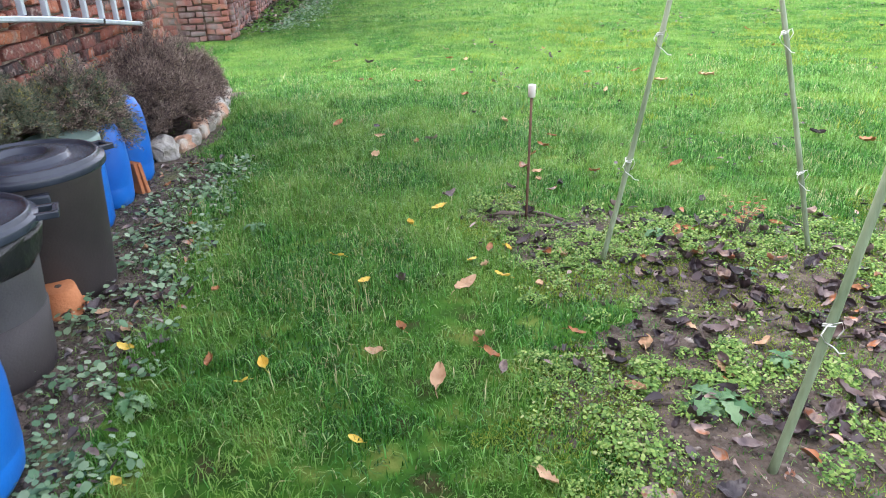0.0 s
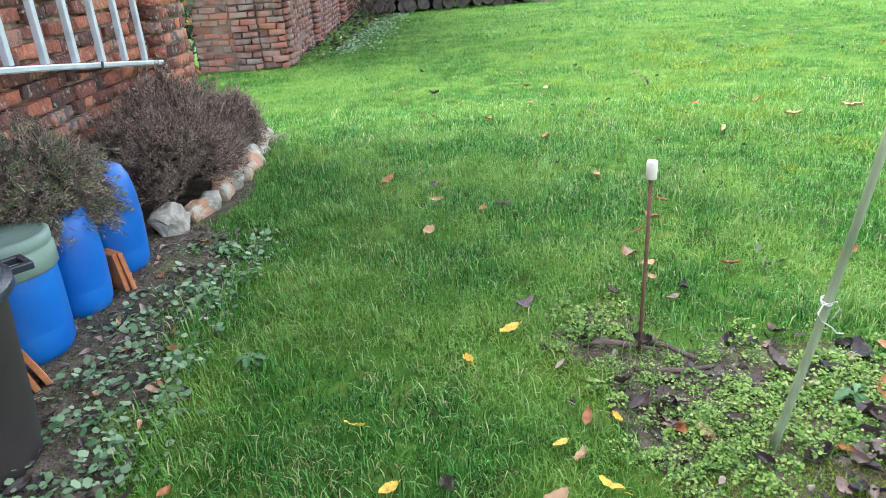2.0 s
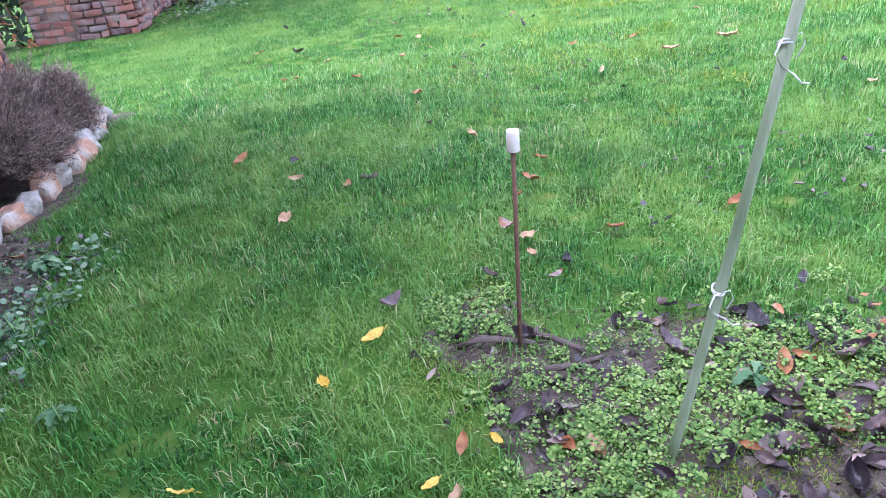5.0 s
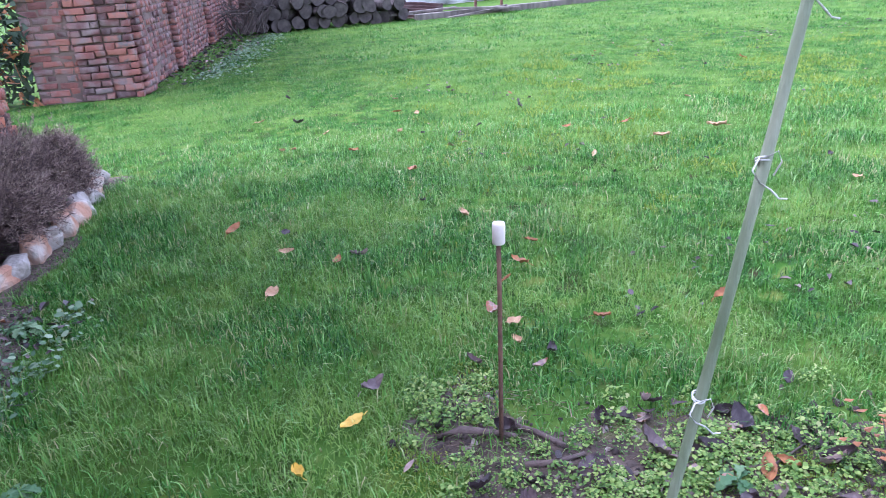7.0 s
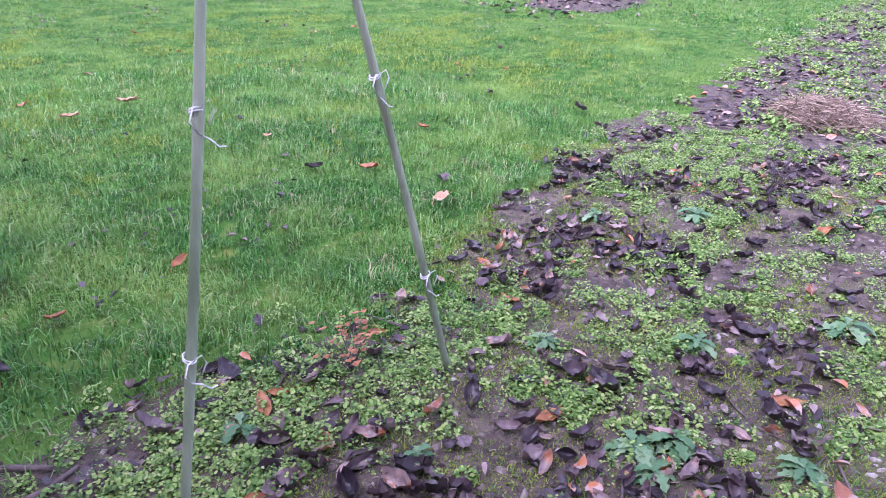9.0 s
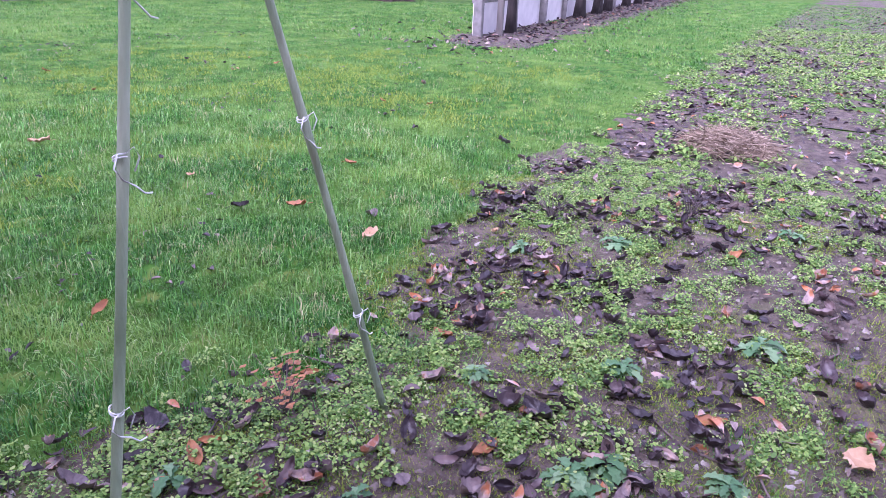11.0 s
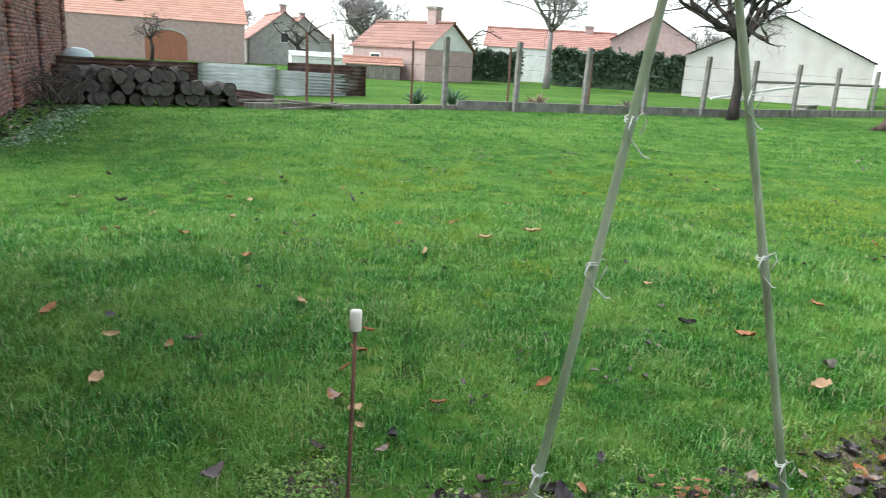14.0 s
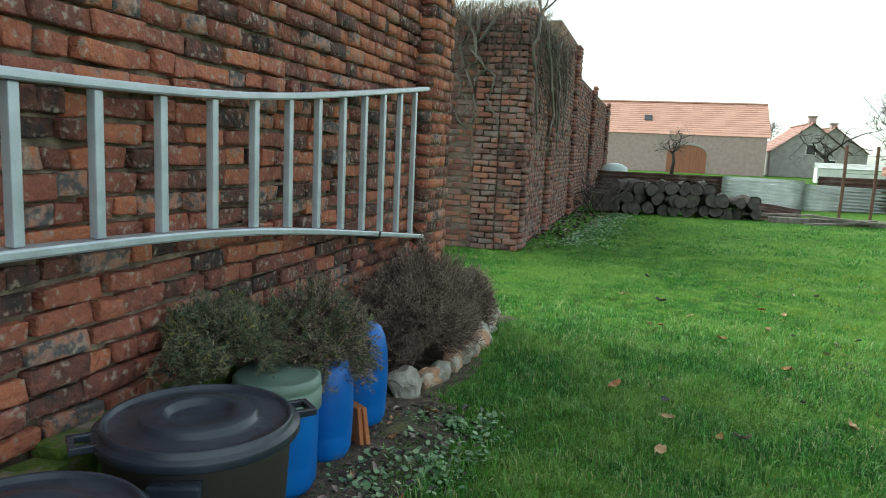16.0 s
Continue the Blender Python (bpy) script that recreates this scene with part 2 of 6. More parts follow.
M_CONCRETE_PALE = material("pale_concrete", [(0.3, (0.50, 0.47, 0.46)), (0.7, (0.66, 0.62, 0.60))], 3, 0.9, 0.4, 50, blotch=(0.32, 0.29, 0.26), blotch_scale=1.4, blotch_at=(0.56, 0.75))
M_LOG = material("log_bark", [(0.3, (0.030, 0.024, 0.024)), (0.7, (0.095, 0.078, 0.072))], 7, 0.95, 1.0, 24, dist=0.03)
M_LOG_END = material("log_cut_end", [(0.3, (0.050, 0.043, 0.042)), (0.7, (0.13, 0.112, 0.105))], 9, 0.95, 0.6, 40)
M_SHEET = material("galvanised_sheet", [(0.3, (0.48, 0.49, 0.51)), (0.7, (0.66, 0.67, 0.69))], 3, 0.6, 0.1, 40, metal=0.3)
M_SHEET_PALE = material("bright_galvanised_sheet", [(0.3, (0.62, 0.63, 0.65)), (0.7, (0.80, 0.81, 0.83))], 3, 0.4, 0.1, 40, metal=0.2)
M_SHEET_RUST = material("rusty_sheet", [(0.3, (0.10, 0.060, 0.055)), (0.7, (0.22, 0.13, 0.115))], 3, 0.8, 0.2, 40, blotch=(0.27, 0.24, 0.23), blotch_scale=1.5, blotch_at=(0.5, 0.7))
# Orange and red tiles are greyed: distance haze is mixed into their colour.
M_TILE_ORANGE = material("orange_roof_tile", [(0.0, (0.46, 0.25, 0.195)), (1.0, (0.54, 0.30, 0.235))], 2, 0.85, 0.3, 20, "island")
M_TILE_RED = material("red_roof_tile", [(0.0, (0.35, 0.18, 0.15)), (1.0, (0.45, 0.25, 0.21))], 2, 0.85, 0.3, 20, "island")
M_TILE_BROWN = material("brown_roof_tile", [(0.0, (0.24, 0.13, 0.11)), (1.0, (0.36, 0.20, 0.16))], 2, 0.85, 0.3, 20, "island")
M_WALL_FAR = material("far_brickwork", [(0.3, (0.37, 0.26, 0.25)), (0.7, (0.47, 0.345, 0.33))], 3, 0.95, 0.3, 12)
M_WALL_GREY = material("grey_render", [(0.3, (0.32, 0.30, 0.29)), (0.7, (0.45, 0.42, 0.40))], 2, 0.95, 0.2, 12)
M_WALL_WHITE = material("white_render", [(0.3, (0.62, 0.61, 0.60)), (0.7, (0.78, 0.77, 0.76))], 2, 0.9, 0.2, 12)
M_WALL_CREAM = material("cream_render", [(0.3, (0.48, 0.44, 0.43)), (0.7, (0.60, 0.56, 0.55))], 1.0, 0.9, 0.2, 12)
M_DOOR_RED = material("red_brown_door", [(0.3, (0.25, 0.095, 0.06)), (0.7, (0.36, 0.14, 0.085))], 3, 0.7, 0.2, 20, stretch=(4, 1, 0.2))
M_GLASS_DARK = material("dark_pane", [(0.3, (0.02, 0.022, 0.025)), (0.7, (0.05, 0.055, 0.06))], 1, 0.1, 0, 1)
# Greens are lifted overall, standing in for haze over the far hedges.
M_HEDGE = material("hedge_leaf", [(0.0, (0.018, 0.036, 0.022)), (0.6, (0.046, 0.080, 0.046)), (1.0, (0.09, 0.13, 0.075))], 2, 0.7, 0, 1, "island")
M_SHRUB = material("agave_leaf", [(0.0, (0.05, 0.10, 0.06)), (1.0, (0.14, 0.22, 0.13))], 4, 0.6, 0, 1, "island")
M_HEAP = material("brown_heap", [(0.3, (0.014, 0.011, 0.011)), (0.7, (0.058, 0.042, 0.039))], 3, 0.95, 1.0, 12, dist=0.1)
M_WOOD_GREY = material("grey_wood", [(0.3, (0.12, 0.105, 0.095)), (0.7, (0.26, 0.23, 0.20))], 8, 0.9, 0.5, 40, stretch=(1, 1, 0.2))
M_CAR = material("pale_car_paint", [(0.3, (0.42, 0.50, 0.50)), (0.7, (0.50, 0.58, 0.58))], 2, 0.25, 0, 1)
M_IRON = material("dark_iron", [(0.3, (0.03, 0.03, 0.03)), (0.7, (0.06, 0.055, 0.05))], 9, 0.6, 0.3, 60)


# ---- building helpers ----
def put(name, bm, mat, smooth=False):
    me = bpy.data.meshes.new(name)
    bm.to_mesh(me)
    bm.free()
    me.materials.append(mat)
    if smooth:
        for p in me.polygons:
            p.use_smooth = True
    return me


def part(name, bm, mat, parent=None, label="", smooth=False):
    ob = new(name, put(name, bm, mat, smooth))
    if parent is not None:
        ob.parent = parent
    return tagged(ob, label) if label else ob


def empty(name, m, label, category, group=""):
    ob = new(name)
    ob.matrix_basis = m
    return tagged(ob, label, category, group)


def box(bm, c, s, turn=None, bevel=0.0):
    m = Matrix.Translation(c) @ (turn or Matrix.Identity(4)) @ Matrix.Diagonal((*s, 1))
    g = bmesh.ops.create_cube(bm, size=1, matrix=m)
    if bevel:
        bmesh.ops.bevel(bm, geom=list({e for v in g["verts"] for e in v.link_edges}), offset=bevel, segments=2, affect="EDGES", profile=0.6)
    return bm


def slab(x0, x1, y0, y1, z0, z1, bevel=0.0):
    return box(bmesh.new(), ((x0 + x1) / 2, (y0 + y1) / 2, (z0 + z1) / 2), (x1 - x0, y1 - y0, z1 - z0), None, bevel)


def lathe(profile, seg=40, wobble=0.0):
    bm = bmesh.new()
    rings = []
    for r, z in profile:
        rings.append([bm.verts.new((r * math.cos(a) * (1 + wobble * math.sin(3 * a + z * 9)), r * math.sin(a), z)) for a in (2 * math.pi * k / seg for k in range(seg))])
    for a, b in zip(rings, rings[1:]):
        for k in range(seg):
            bm.faces.new((a[k], a[(k + 1) % seg], b[(k + 1) % seg], b[k]))
    bm.faces.new(rings[0][::-1])
    bm.faces.new(rings[-1])
    return bm


def tube(bm, pts, radii, seg=6):
    """A tapered tube through points."""
    pts = [Vector(p) for p in pts]
    rings = []
    for i, p in enumerate(pts):
        d = (pts[min(i + 1, len(pts) - 1)] - pts[max(i - 1, 0)]).normalized()
        a = d.orthogonal().normalized()
        b = d.cross(a)
        r = radii[i] if isinstance(radii, (list, tuple)) else radii
        rings.append([bm.verts.new(p + (a * math.cos(t) + b * math.sin(t)) * r) for t in (2 * math.pi * k / seg for k in range(seg))])
    for u, v in zip(rings, rings[1:]):
        # match the ring starts so that the tube does not twist
        k0 = min(range(seg), key=lambda k: (v[k].co - u[0].co).length)
        for k in range(seg):
            bm.faces.new((u[k], u[(k + 1) % seg], v[(k + 1 + k0) % seg], v[(k + k0) % seg]))
    bm.faces.new(rings[0][::-1])
    bm.faces.new(rings[-1])
    return bm


def many(name, verts, counts, mat, kind="stuff", label="", category="", smooth=False):
    """One mesh from numpy: verts in face order, counts the corners of each face."""
    me = bpy.data.meshes.new(name)
    verts = np.asarray(verts, dtype=np.float32).reshape(-1, 3)
    idx, corners = counts
    starts = np.concatenate(([0], np.cumsum(corners)[:-1])).astype(np.int32)
    me.vertices.add(len(verts))
    me.vertices.foreach_set("co", verts.ravel())
    me.loops.add(len(idx))
    me.loops.foreach_set("vertex_index", np.asarray(idx, dtype=np.int32))
    me.polygons.add(len(starts))
    me.polygons.foreach_set("loop_start", starts)
    me.polygons.foreach_set("loop_total", np.asarray(corners, dtype=np.int32))
    me.materials.append(mat)
    me.update(calc_edges=True)
    me.validate()
    ob = new(name, me)
    return tagged(ob, label, category, "", kind)


def rough(bm, amount, scale, seed=0.0):
    for v in bm.verts:
        v.co += noise.noise_vector(v.co * scale + Vector((seed, seed * 1.7, 3.1))) * amount
    return bm


rng = np.random.default_rng(7)
rnd = random.Random(5)


def fuzz(x, y, size, seed=0):
    """Smooth chance over the plan, 0 to 1, in patches of the given size."""
    u, v = np.asarray(x, dtype=np.float64) / size, np.asarray(y, dtype=np.float64) / size
    i, j = np.floor(u), np.floor(v)
    a, b = u - i, v - j
    a, b = a * a * (3 - 2 * a), b * b * (3 - 2 * b)

    def chance(p, q):
        h = np.sin(p * 127.1 + q * 311.7 + seed * 74.7) * 43758.5453
        return h - np.floor(h)
    return (chance(i, j) * (1 - a) + chance(i + 1, j) * a) * (1 - b) + (chance(i, j + 1) * (1 - a) + chance(i + 1, j + 1) * a) * b


def wave(x, y):
    """Slow unevenness shared by ground, edges of beds and the lie of the grass."""
    return np.sin(x * 1.7 + 0.6 * np.sin(y * 1.1)) * 0.5 + np.sin(y * 2.3 + 1.3 + np.sin(x * 0.9)) * 0.35 + np.sin((x + y) * 4.1) * 0.15


def height(x, y):
    """The ground's height: nearly level, with small dips and humps."""
    return 0.012 * wave(x * 0.9, y * 0.9) + 0.006 * np.sin(x * 6.1 + y * 2.2) * np.sin(y * 5.3 - x * 1.7)


def bare(x, y):
    """How bare the ground is, 0 for lawn to 1 for soil: the bed on the one side, the strip by the wall on the other."""
    e = 0.42 * (fuzz(x, y, 0.55, 8) - 0.5) + 0.36 * (fuzz(x, y, 0.16, 9) - 0.5)
    inner = np.where(y > 0.9, 2.14 + 0.05 * (y - 1.6), 2.08)
    top = np.where(x < 3.5, 2.74, 2.60 + 0.022 * (x - 4)) + 0.05 * np.sin(x * 1.3)
    bed = np.clip(np.minimum(x - inner + e, top - y + 1.2 * e) * 2.6, 0, 1)
    bed = bed * np.clip(1.25 - (x - 11) / 14, 0.35, 1)
    strip = np.clip((0.93 - 0.03 * (y - 1.5) - x + 0.5 * e) * 5, 0, 1) * (y < 3.9)
    rim = np.clip((0.72 - x + 0.4 * e) * 5, 0, 1) * (y >= 3.9) * (y < 5.9)
    under = np.clip((0.95 - np.abs(y - 6.35 - 0.115 * (x - 14)) + 1.2 * e) * 2.5, 0, 1) * np.clip((x - 12.2) / 1.5, 0, 1)
    return np.maximum(np.maximum(bed, strip), np.maximum(rim, under))


def patches(x, y, spots):
    """Soft oval patches on the plan: centre and half widths of each."""
    out = np.zeros(np.shape(x))
    for cx, cy, rx, ry in spots:
        out = np.maximum(out, np.exp(-((x - cx) / rx) ** 2 - ((y - cy) / ry) ** 2))
    return out


SOIL_SPOTS = ((5.2, 1.0, 0.7, 0.36), (4.8, 2.3, 0.35, 0.2), (2.55, 0.72, 0.32, 0.3), (4.6, 0.45, 0.8, 0.35), (8.4, 0.9, 1.4, 0.4))
LEAF_SPOTS = ((3.1, 2.58, 0.28, 0.12), (3.65, 2.36, 0.28, 0.11), (4.35, 2.15, 0.5, 0.2), (5.2, 2.36, 0.45, 0.12), (3.5, 1.65, 0.4, 0.14), (3.95, 1.05, 0.6, 0.36), (3.35, 1.25, 0.3, 0.2), (2.72, 1.5, 0.3, 0.12),
              (2.9, 1.78, 0.2, 0.1), (6.3, 1.45, 0.6, 0.15), (7.6, 2.2, 1.1, 0.22), (6.2, 2.38, 0.4, 0.12), (4.5, 1.8, 0.25, 0.15), (5.2, 1.45, 0.3, 0.09), (2.75, 0.95, 0.25, 0.12), (10.0, 2.0, 1.6, 0.4))
WEED_SPOTS = ((3.15, 2.05, 0.32, 0.17), (2.92, 2.2, 0.22, 0.12), (4.95, 1.58, 0.42, 0.16), (5.7, 2.18, 0.45, 0.15), (4.2, 1.5, 0.38, 0.14), (3.5, 1.36, 0.18, 0.1), (2.72, 2.08, 0.28, 0.15), (6.2, 1.9, 0.6, 0.2),
              (3.85, 1.95, 0.25, 0.12), (4.4, 0.92, 0.4, 0.12), (7.0, 1.1, 0.7, 0.2), (2.45, 1.8, 0.28, 0.28), (2.7, 1.15, 0.25, 0.12), (8.5, 1.7, 1.0, 0.25))


def clumpy(x, y):
    """Where the dead leaves gather in the bed."""
    n = 0.5 * fuzz(x, y, 0.42, 21) + 0.5 * fuzz(x, y, 0.15, 22)
    c = 3.0 * n - 1.55 + 0.85 * patches(x, y, LEAF_SPOTS) - 0.5 * patches(x, y, WEED_SPOTS) - 0.75 * patches(x, y, SOIL_SPOTS)
    thin = 1 - 0.55 * np.clip((2.95 - x) * 3, 0, 1) * np.clip((y - 1.7) * 3, 0, 1)
    return np.clip(c, 0.085, 0.7) * thin * np.clip(bare(x, y) * 1.4, 0, 1)


def weedy(x, y):
    """Where low weeds cover the bed."""
    n = 0.5 * fuzz(x, y, 0.36, 31) + 0.5 * fuzz(x, y, 0.13, 33)
    c = 3.0 * n - 1.05 + 0.9 * patches(x, y, WEED_SPOTS) - 0.55 * patches(x, y, LEAF_SPOTS) - 0.8 * patches(x, y, SOIL_SPOTS)
    return np.clip(c, 0.03, 1) * np.clip(bare(x, y) * 2.5, 0, 1)


# ---- structure: ground ----
def grid(name, xs, ys, mat, lift=0.0):
    gx, gy = np.meshgrid(np.asarray(xs), np.asarray(ys), indexing="ij")
    near = (np.abs(gx) < 45) & (np.abs(gy) < 45)
    gz = np.where(near, height(gx, gy), 0.0) + lift
    v = np.stack([gx, gy, gz], -1).reshape(-1, 3)
    a, b = len(xs), len(ys)
    i = (np.arange(a - 1)[:, None] * b + np.arange(b - 1)[None, :]).ravel()
    idx = np.stack([i, i + b, i + b + 1, i + 1], -1)
    return many(name, v, (idx.ravel(), np.full(len(i), 4)), mat, "structure")


fine = list(np.arange(-2, 9.01, 0.08))
tagged(grid("ground", [-900, -200, -60, -20, -8, -4] + fine + [10, 12, 15, 20, 28, 40, 70, 200, 900], [-900, -200, -50, -15, -6, -4] + fine + [10, 12, 15, 20, 28, 40, 70, 200, 900], M_LAWN),
       "short green winter lawn with moss and bare spots", "lawn")


def soil_patch(name, x0, x1, y0, y1, step, label):
    """The soil lies a few millimetres over the lawn's sheet wherever the ground is bare."""
    xs, ys = np.arange(x0, x1, step), np.arange(y0, y1, step)
    gx, gy = np.meshgrid(xs, ys, indexing="ij")
    m = bare(gx, gy)
    gz = height(gx, gy) - 0.02 + 0.028 * np.clip(m * 2.2, 0, 1) + 0.006 * wave(gx * 9, gy * 8) * m
    b = len(ys)
    keep = (m[:-1, :-1] + m[1:, 1:] > 0.05)
    i = (np.arange(len(xs) - 1)[:, None] * b + np.arange(b - 1)[None, :])[keep]
    idx = np.stack([i, i + b, i + b + 1, i + 1], -1)
    return many(name, np.stack([gx, gy, gz], -1), (idx.ravel(), np.full(len(i), 4)), M_SOIL, "structure", label, "soil")


soil_patch("soil_bed", 1.8, 9.0, -2.5, 3.2, 0.05, "bare brown garden soil with green patches")
soil_patch("soil_bed_far", 9.0, 60.0, -3.5, 3.2, 0.25, "bare brown garden soil strewn with leaves")
soil_patch("soil_under_fence", 12.0, 46.0, 4.4, 12.0, 0.25, "dark soil strewn with leaves under the fence")
soil_patch("soil_strip", 0.02, 1.5, -2.0, 6.0, 0.05, "trodden brown soil along the brick wall")


# ---- structure: brick walls ----
def brick_mesh(name, lx, ly, lz, seed, mat):
    """One worn brick: a box with blunt, uneven corners."""
    bm = bmesh.new()
    box(bm, (0, 0, 0), (lx, ly, lz), None, min(lz, lx) * 0.13)
    rough(bm, 0.014, 17, seed)
    rough(bm, 0.006, 50, seed)
    return put(name, bm, mat, True)


COURSE = 0.078
B_LONG = [brick_mesh("brick", 0.11, 0.219, 0.060, 3.0 * k + 1, M_BRICK) for k in range(6)]
B_HEAD = [brick_mesh("brick", 0.11, 0.104, 0.060, 3.0 * k + 50, M_BRICK) for k in range(6)]


def courses(y0, y1, z0, z1, seed, mix=0.45):
    """Places of the bricks on a wall: course by course, headers and stretchers mixed."""
    r = random.Random(seed)
    out, z, k = [], z0 + COURSE / 2, 0
    while z < z1:
        y = y0 - r.random() * 0.2
        heads = k % 2 == 0
        while y < y1:
            long = r.random() < (0.2 if heads else 0.85)
            w = (0.215 if long else 0.100) * r.uniform(0.95, 1.05)
            out.append((y + w / 2, z + r.uniform(-0.004, 0.004), long, r))
            y += w + r.uniform(0.008, 0.018)
        z += COURSE
        k += 1
    return out


def joined_bricks(name, places, mat, parent):
    """Bricks too many to pick singly, in one mesh. places: centre, size and turn round z."""
    n = len(places)
    base = np.array([(x, y, z) for x in (-0.5, 0.5) for y in (-0.5, 0.5) for z in (-0.5, 0.5)])
    ch = np.array([(sx, sy, sz) for sx in (-1, 1) for sy in (-1, 1) for sz in (-1, 1)])
    vs = np.zeros((n, 8, 3))
    for i, (c, s, a) in enumerate(places):
        v = base * np.array(s) + rng.normal(0, 0.0035, (8, 3))
        ca, sa = math.cos(a), math.sin(a)
        vs[i] = np.stack([v[:, 0] * ca - v[:, 1] * sa, v[:, 0] * sa + v[:, 1] * ca, v[:, 2]], -1) + np.array(c)
    quads = np.array([(0, 1, 3, 2), (4, 6, 7, 5), (0, 4, 5, 1), (2, 3, 7, 6), (0, 2, 6, 4), (1, 5, 7, 3)])
    idx = (quads[None] + (np.arange(n) * 8)[:, None, None]).ravel()
    ob = many(name, vs, (idx, np.full(n * 6, 4)), mat)
    ob.parent = parent
    return ob


WALL_TOP = 4.4
wall = part("wall_west", slab(-0.42, -0.030, -4.0, 5.66, -0.1, WALL_TOP), M_MORTAR, None, "old red brick garden wall with pale crumbling mortar")
tagged(wall, "", "wall", "", "structure")
pier = part("wall_pier", slab(-0.40, 0.105, 5.20, 5.64, -0.1, WALL_TOP), M_MORTAR, None, "weathered brick pier at the end of the garden wall")
tagged(pier, "", "wall", "", "structure")
spots = courses(0.9, 5.19, 0.42, 2.5, 3)
near_spots = sorted(spots, key=lambda s: abs(s[1] - 1.0) + 0.5 * max(0, s[0] - 3.6) + 0.8 * max(0, 1.6 - s[0]))
chosen, others = near_spots[:300], near_spots[300:]
courses_rest = courses(-3.9, 0.9, 0.42, 2.5, 4) + courses(-3.9, 5.19, 2.5, WALL_TOP - 0.05, 5)


def brick_place(y, z, long):
    return ((-0.046 + rnd.uniform(-0.016, 0.014), y, z), (0.11, 0.217 if long else 0.102, 0.061), rnd.uniform(-0.05, 0.05))


joined_bricks("brickwork", [brick_place(y, z, lg) for y, z, lg, _ in others + courses_rest], M_BRICK_MANY, wall)
pier_places = []
for k in range(int((WALL_TOP - 0.02) / COURSE)):
    z = COURSE * (k + 0.5)
    a, b = (0.205, 0.10) if k % 2 else (0.10, 0.205)
    for y, w in ((5.215 + a / 2, a), (5.23 + a + b / 2, b), (5.245 + a + b + 0.05, 0.09)):
        pier_places.append(((0.07 + rnd.uniform(-0.008, 0.01), y, z + rnd.uniform(-0.004, 0.004)), (0.105, w, 0.062), rnd.uniform(-0.03, 0.03)))
    pier_places.append(((0.045, 5.225, z), (0.13, 0.1, 0.06), rnd.uniform(-0.05, 0.05)))
joined_bricks("brickwork", pier_places, M_BRICK_MANY, pier)

# mossy footing ledge at the wall's base
bm = bmesh.new()
for k in range(60):
    y = -3.5 + k * 0.12
    top = 0.43 + rnd.uniform(-0.02, 0.02)
    box(bm, (0.05 + rnd.uniform(-0.012, 0.012), y, top / 2), (0.16 + rnd.uniform(-0.03, 0.03), 0.13, top), pose(0, 0, 0, 0, 0, rnd.uniform(-6, 6)), 0.02)
rough(bm, 0.012, 14)
ledge = part("wall_footing", bm, M_MOSS_RUBBLE, None, "crumbling mortar footing covered with green moss")
tagged(ledge, "", "footing", "", "structure")

# the ruined wall beyond: a short face towards the walker and a long one running away, with pilasters
ruin = part("wall_north", slab(-0.45, -0.064, 9.75, 13.0, -0.1, 3.05), M_MORTAR_DARK, None, "ruined dark red brick wall overgrown with dry creeper")
tagged(ruin, "", "wall", "", "structure")
ruin_face = part("wall_north_end", slab(-1.15, -0.10, 9.613, 9.74, -0.1, 2.95), M_MORTAR_DARK, None, "end face of the ruined brick wall")
tagged(ruin_face, "", "wall", "", "structure")
ruin_mid = part("wall_north_middle", slab(-0.45, -0.064, 13.0, 16.0, -0.1, 3.55), M_MORTAR_DARK, None, "tallest stretch of the ruined brick wall")
tagged(ruin_mid, "", "wall", "", "structure")
ruin_far = part("wall_north_far", slab(-0.40, -0.02, 16.02, 26.0, -0.1, 2.95), M_MORTAR_DARK, None, "pale worn stretch of the ruined brick wall")
tagged(ruin_far, "", "wall", "", "structure")


def face_places(axis, u0, u1, z1, at, seed):
    r = random.Random(seed)
    out, z, k = [], COURSE / 2, 0
    while z < z1 - 0.03:
        u = u0 + 0.01
        while u < u1 - 0.03:
            w = 0.21 if r.random() < (0.2 if k % 2 else 0.8) else 0.10
            if u1 - u0 < 0.6:
                w = (0.10 if u < u0 + 0.05 or u > u0 + 0.25 else 0.20) if k % 2 else r.uniform(0.19, 0.22)
            w = min(w, u1 - u)
            d = r.uniform(-0.035, -0.02) if r.random() < 0.06 else r.uniform(-0.010, 0.010)
            if axis == "y":
                out.append(((at + d, u + w / 2, z + r.uniform(-0.008, 0.008)), (0.1, w, r.uniform(0.058, 0.072)), r.uniform(-0.03, 0.03)))
            else:
                out.append(((u + w / 2, at - d, z + r.uniform(-0.008, 0.008)), (w, 0.1, r.uniform(0.058, 0.072)), r.uniform(-0.03, 0.03)))
            u += w + 0.016
        z += COURSE
        k += 1
    return out


END_BRICKS = face_places("x", -1.15, -0.66, 2.95, 9.655, 11) + face_places("x", -0.66, -0.34, 3.02, 9.60, 12) + face_places("x", -0.34, -0.02, 3.05, 9.63, 17)
joined_bricks("brickwork", face_places("y", 13.0, 16.0, 3.52, -0.105, 15) + face_places("y", 15.5, 16.0, 3.55, -0.02, 16), M_BRICK_OLD, ruin_mid)
places = face_places("y", 9.68, 13.0, 3.02, -0.105, 13)
for y in (9.68, 12.0):
    places += face_places("y", y, y + 0.42, 3.15, -0.02, int(y * 10))
joined_bricks("brickwork", places, M_BRICK_OLD, ruin)
places = face_places("y", 16.02, 26.0, 2.92, -0.055, 14)
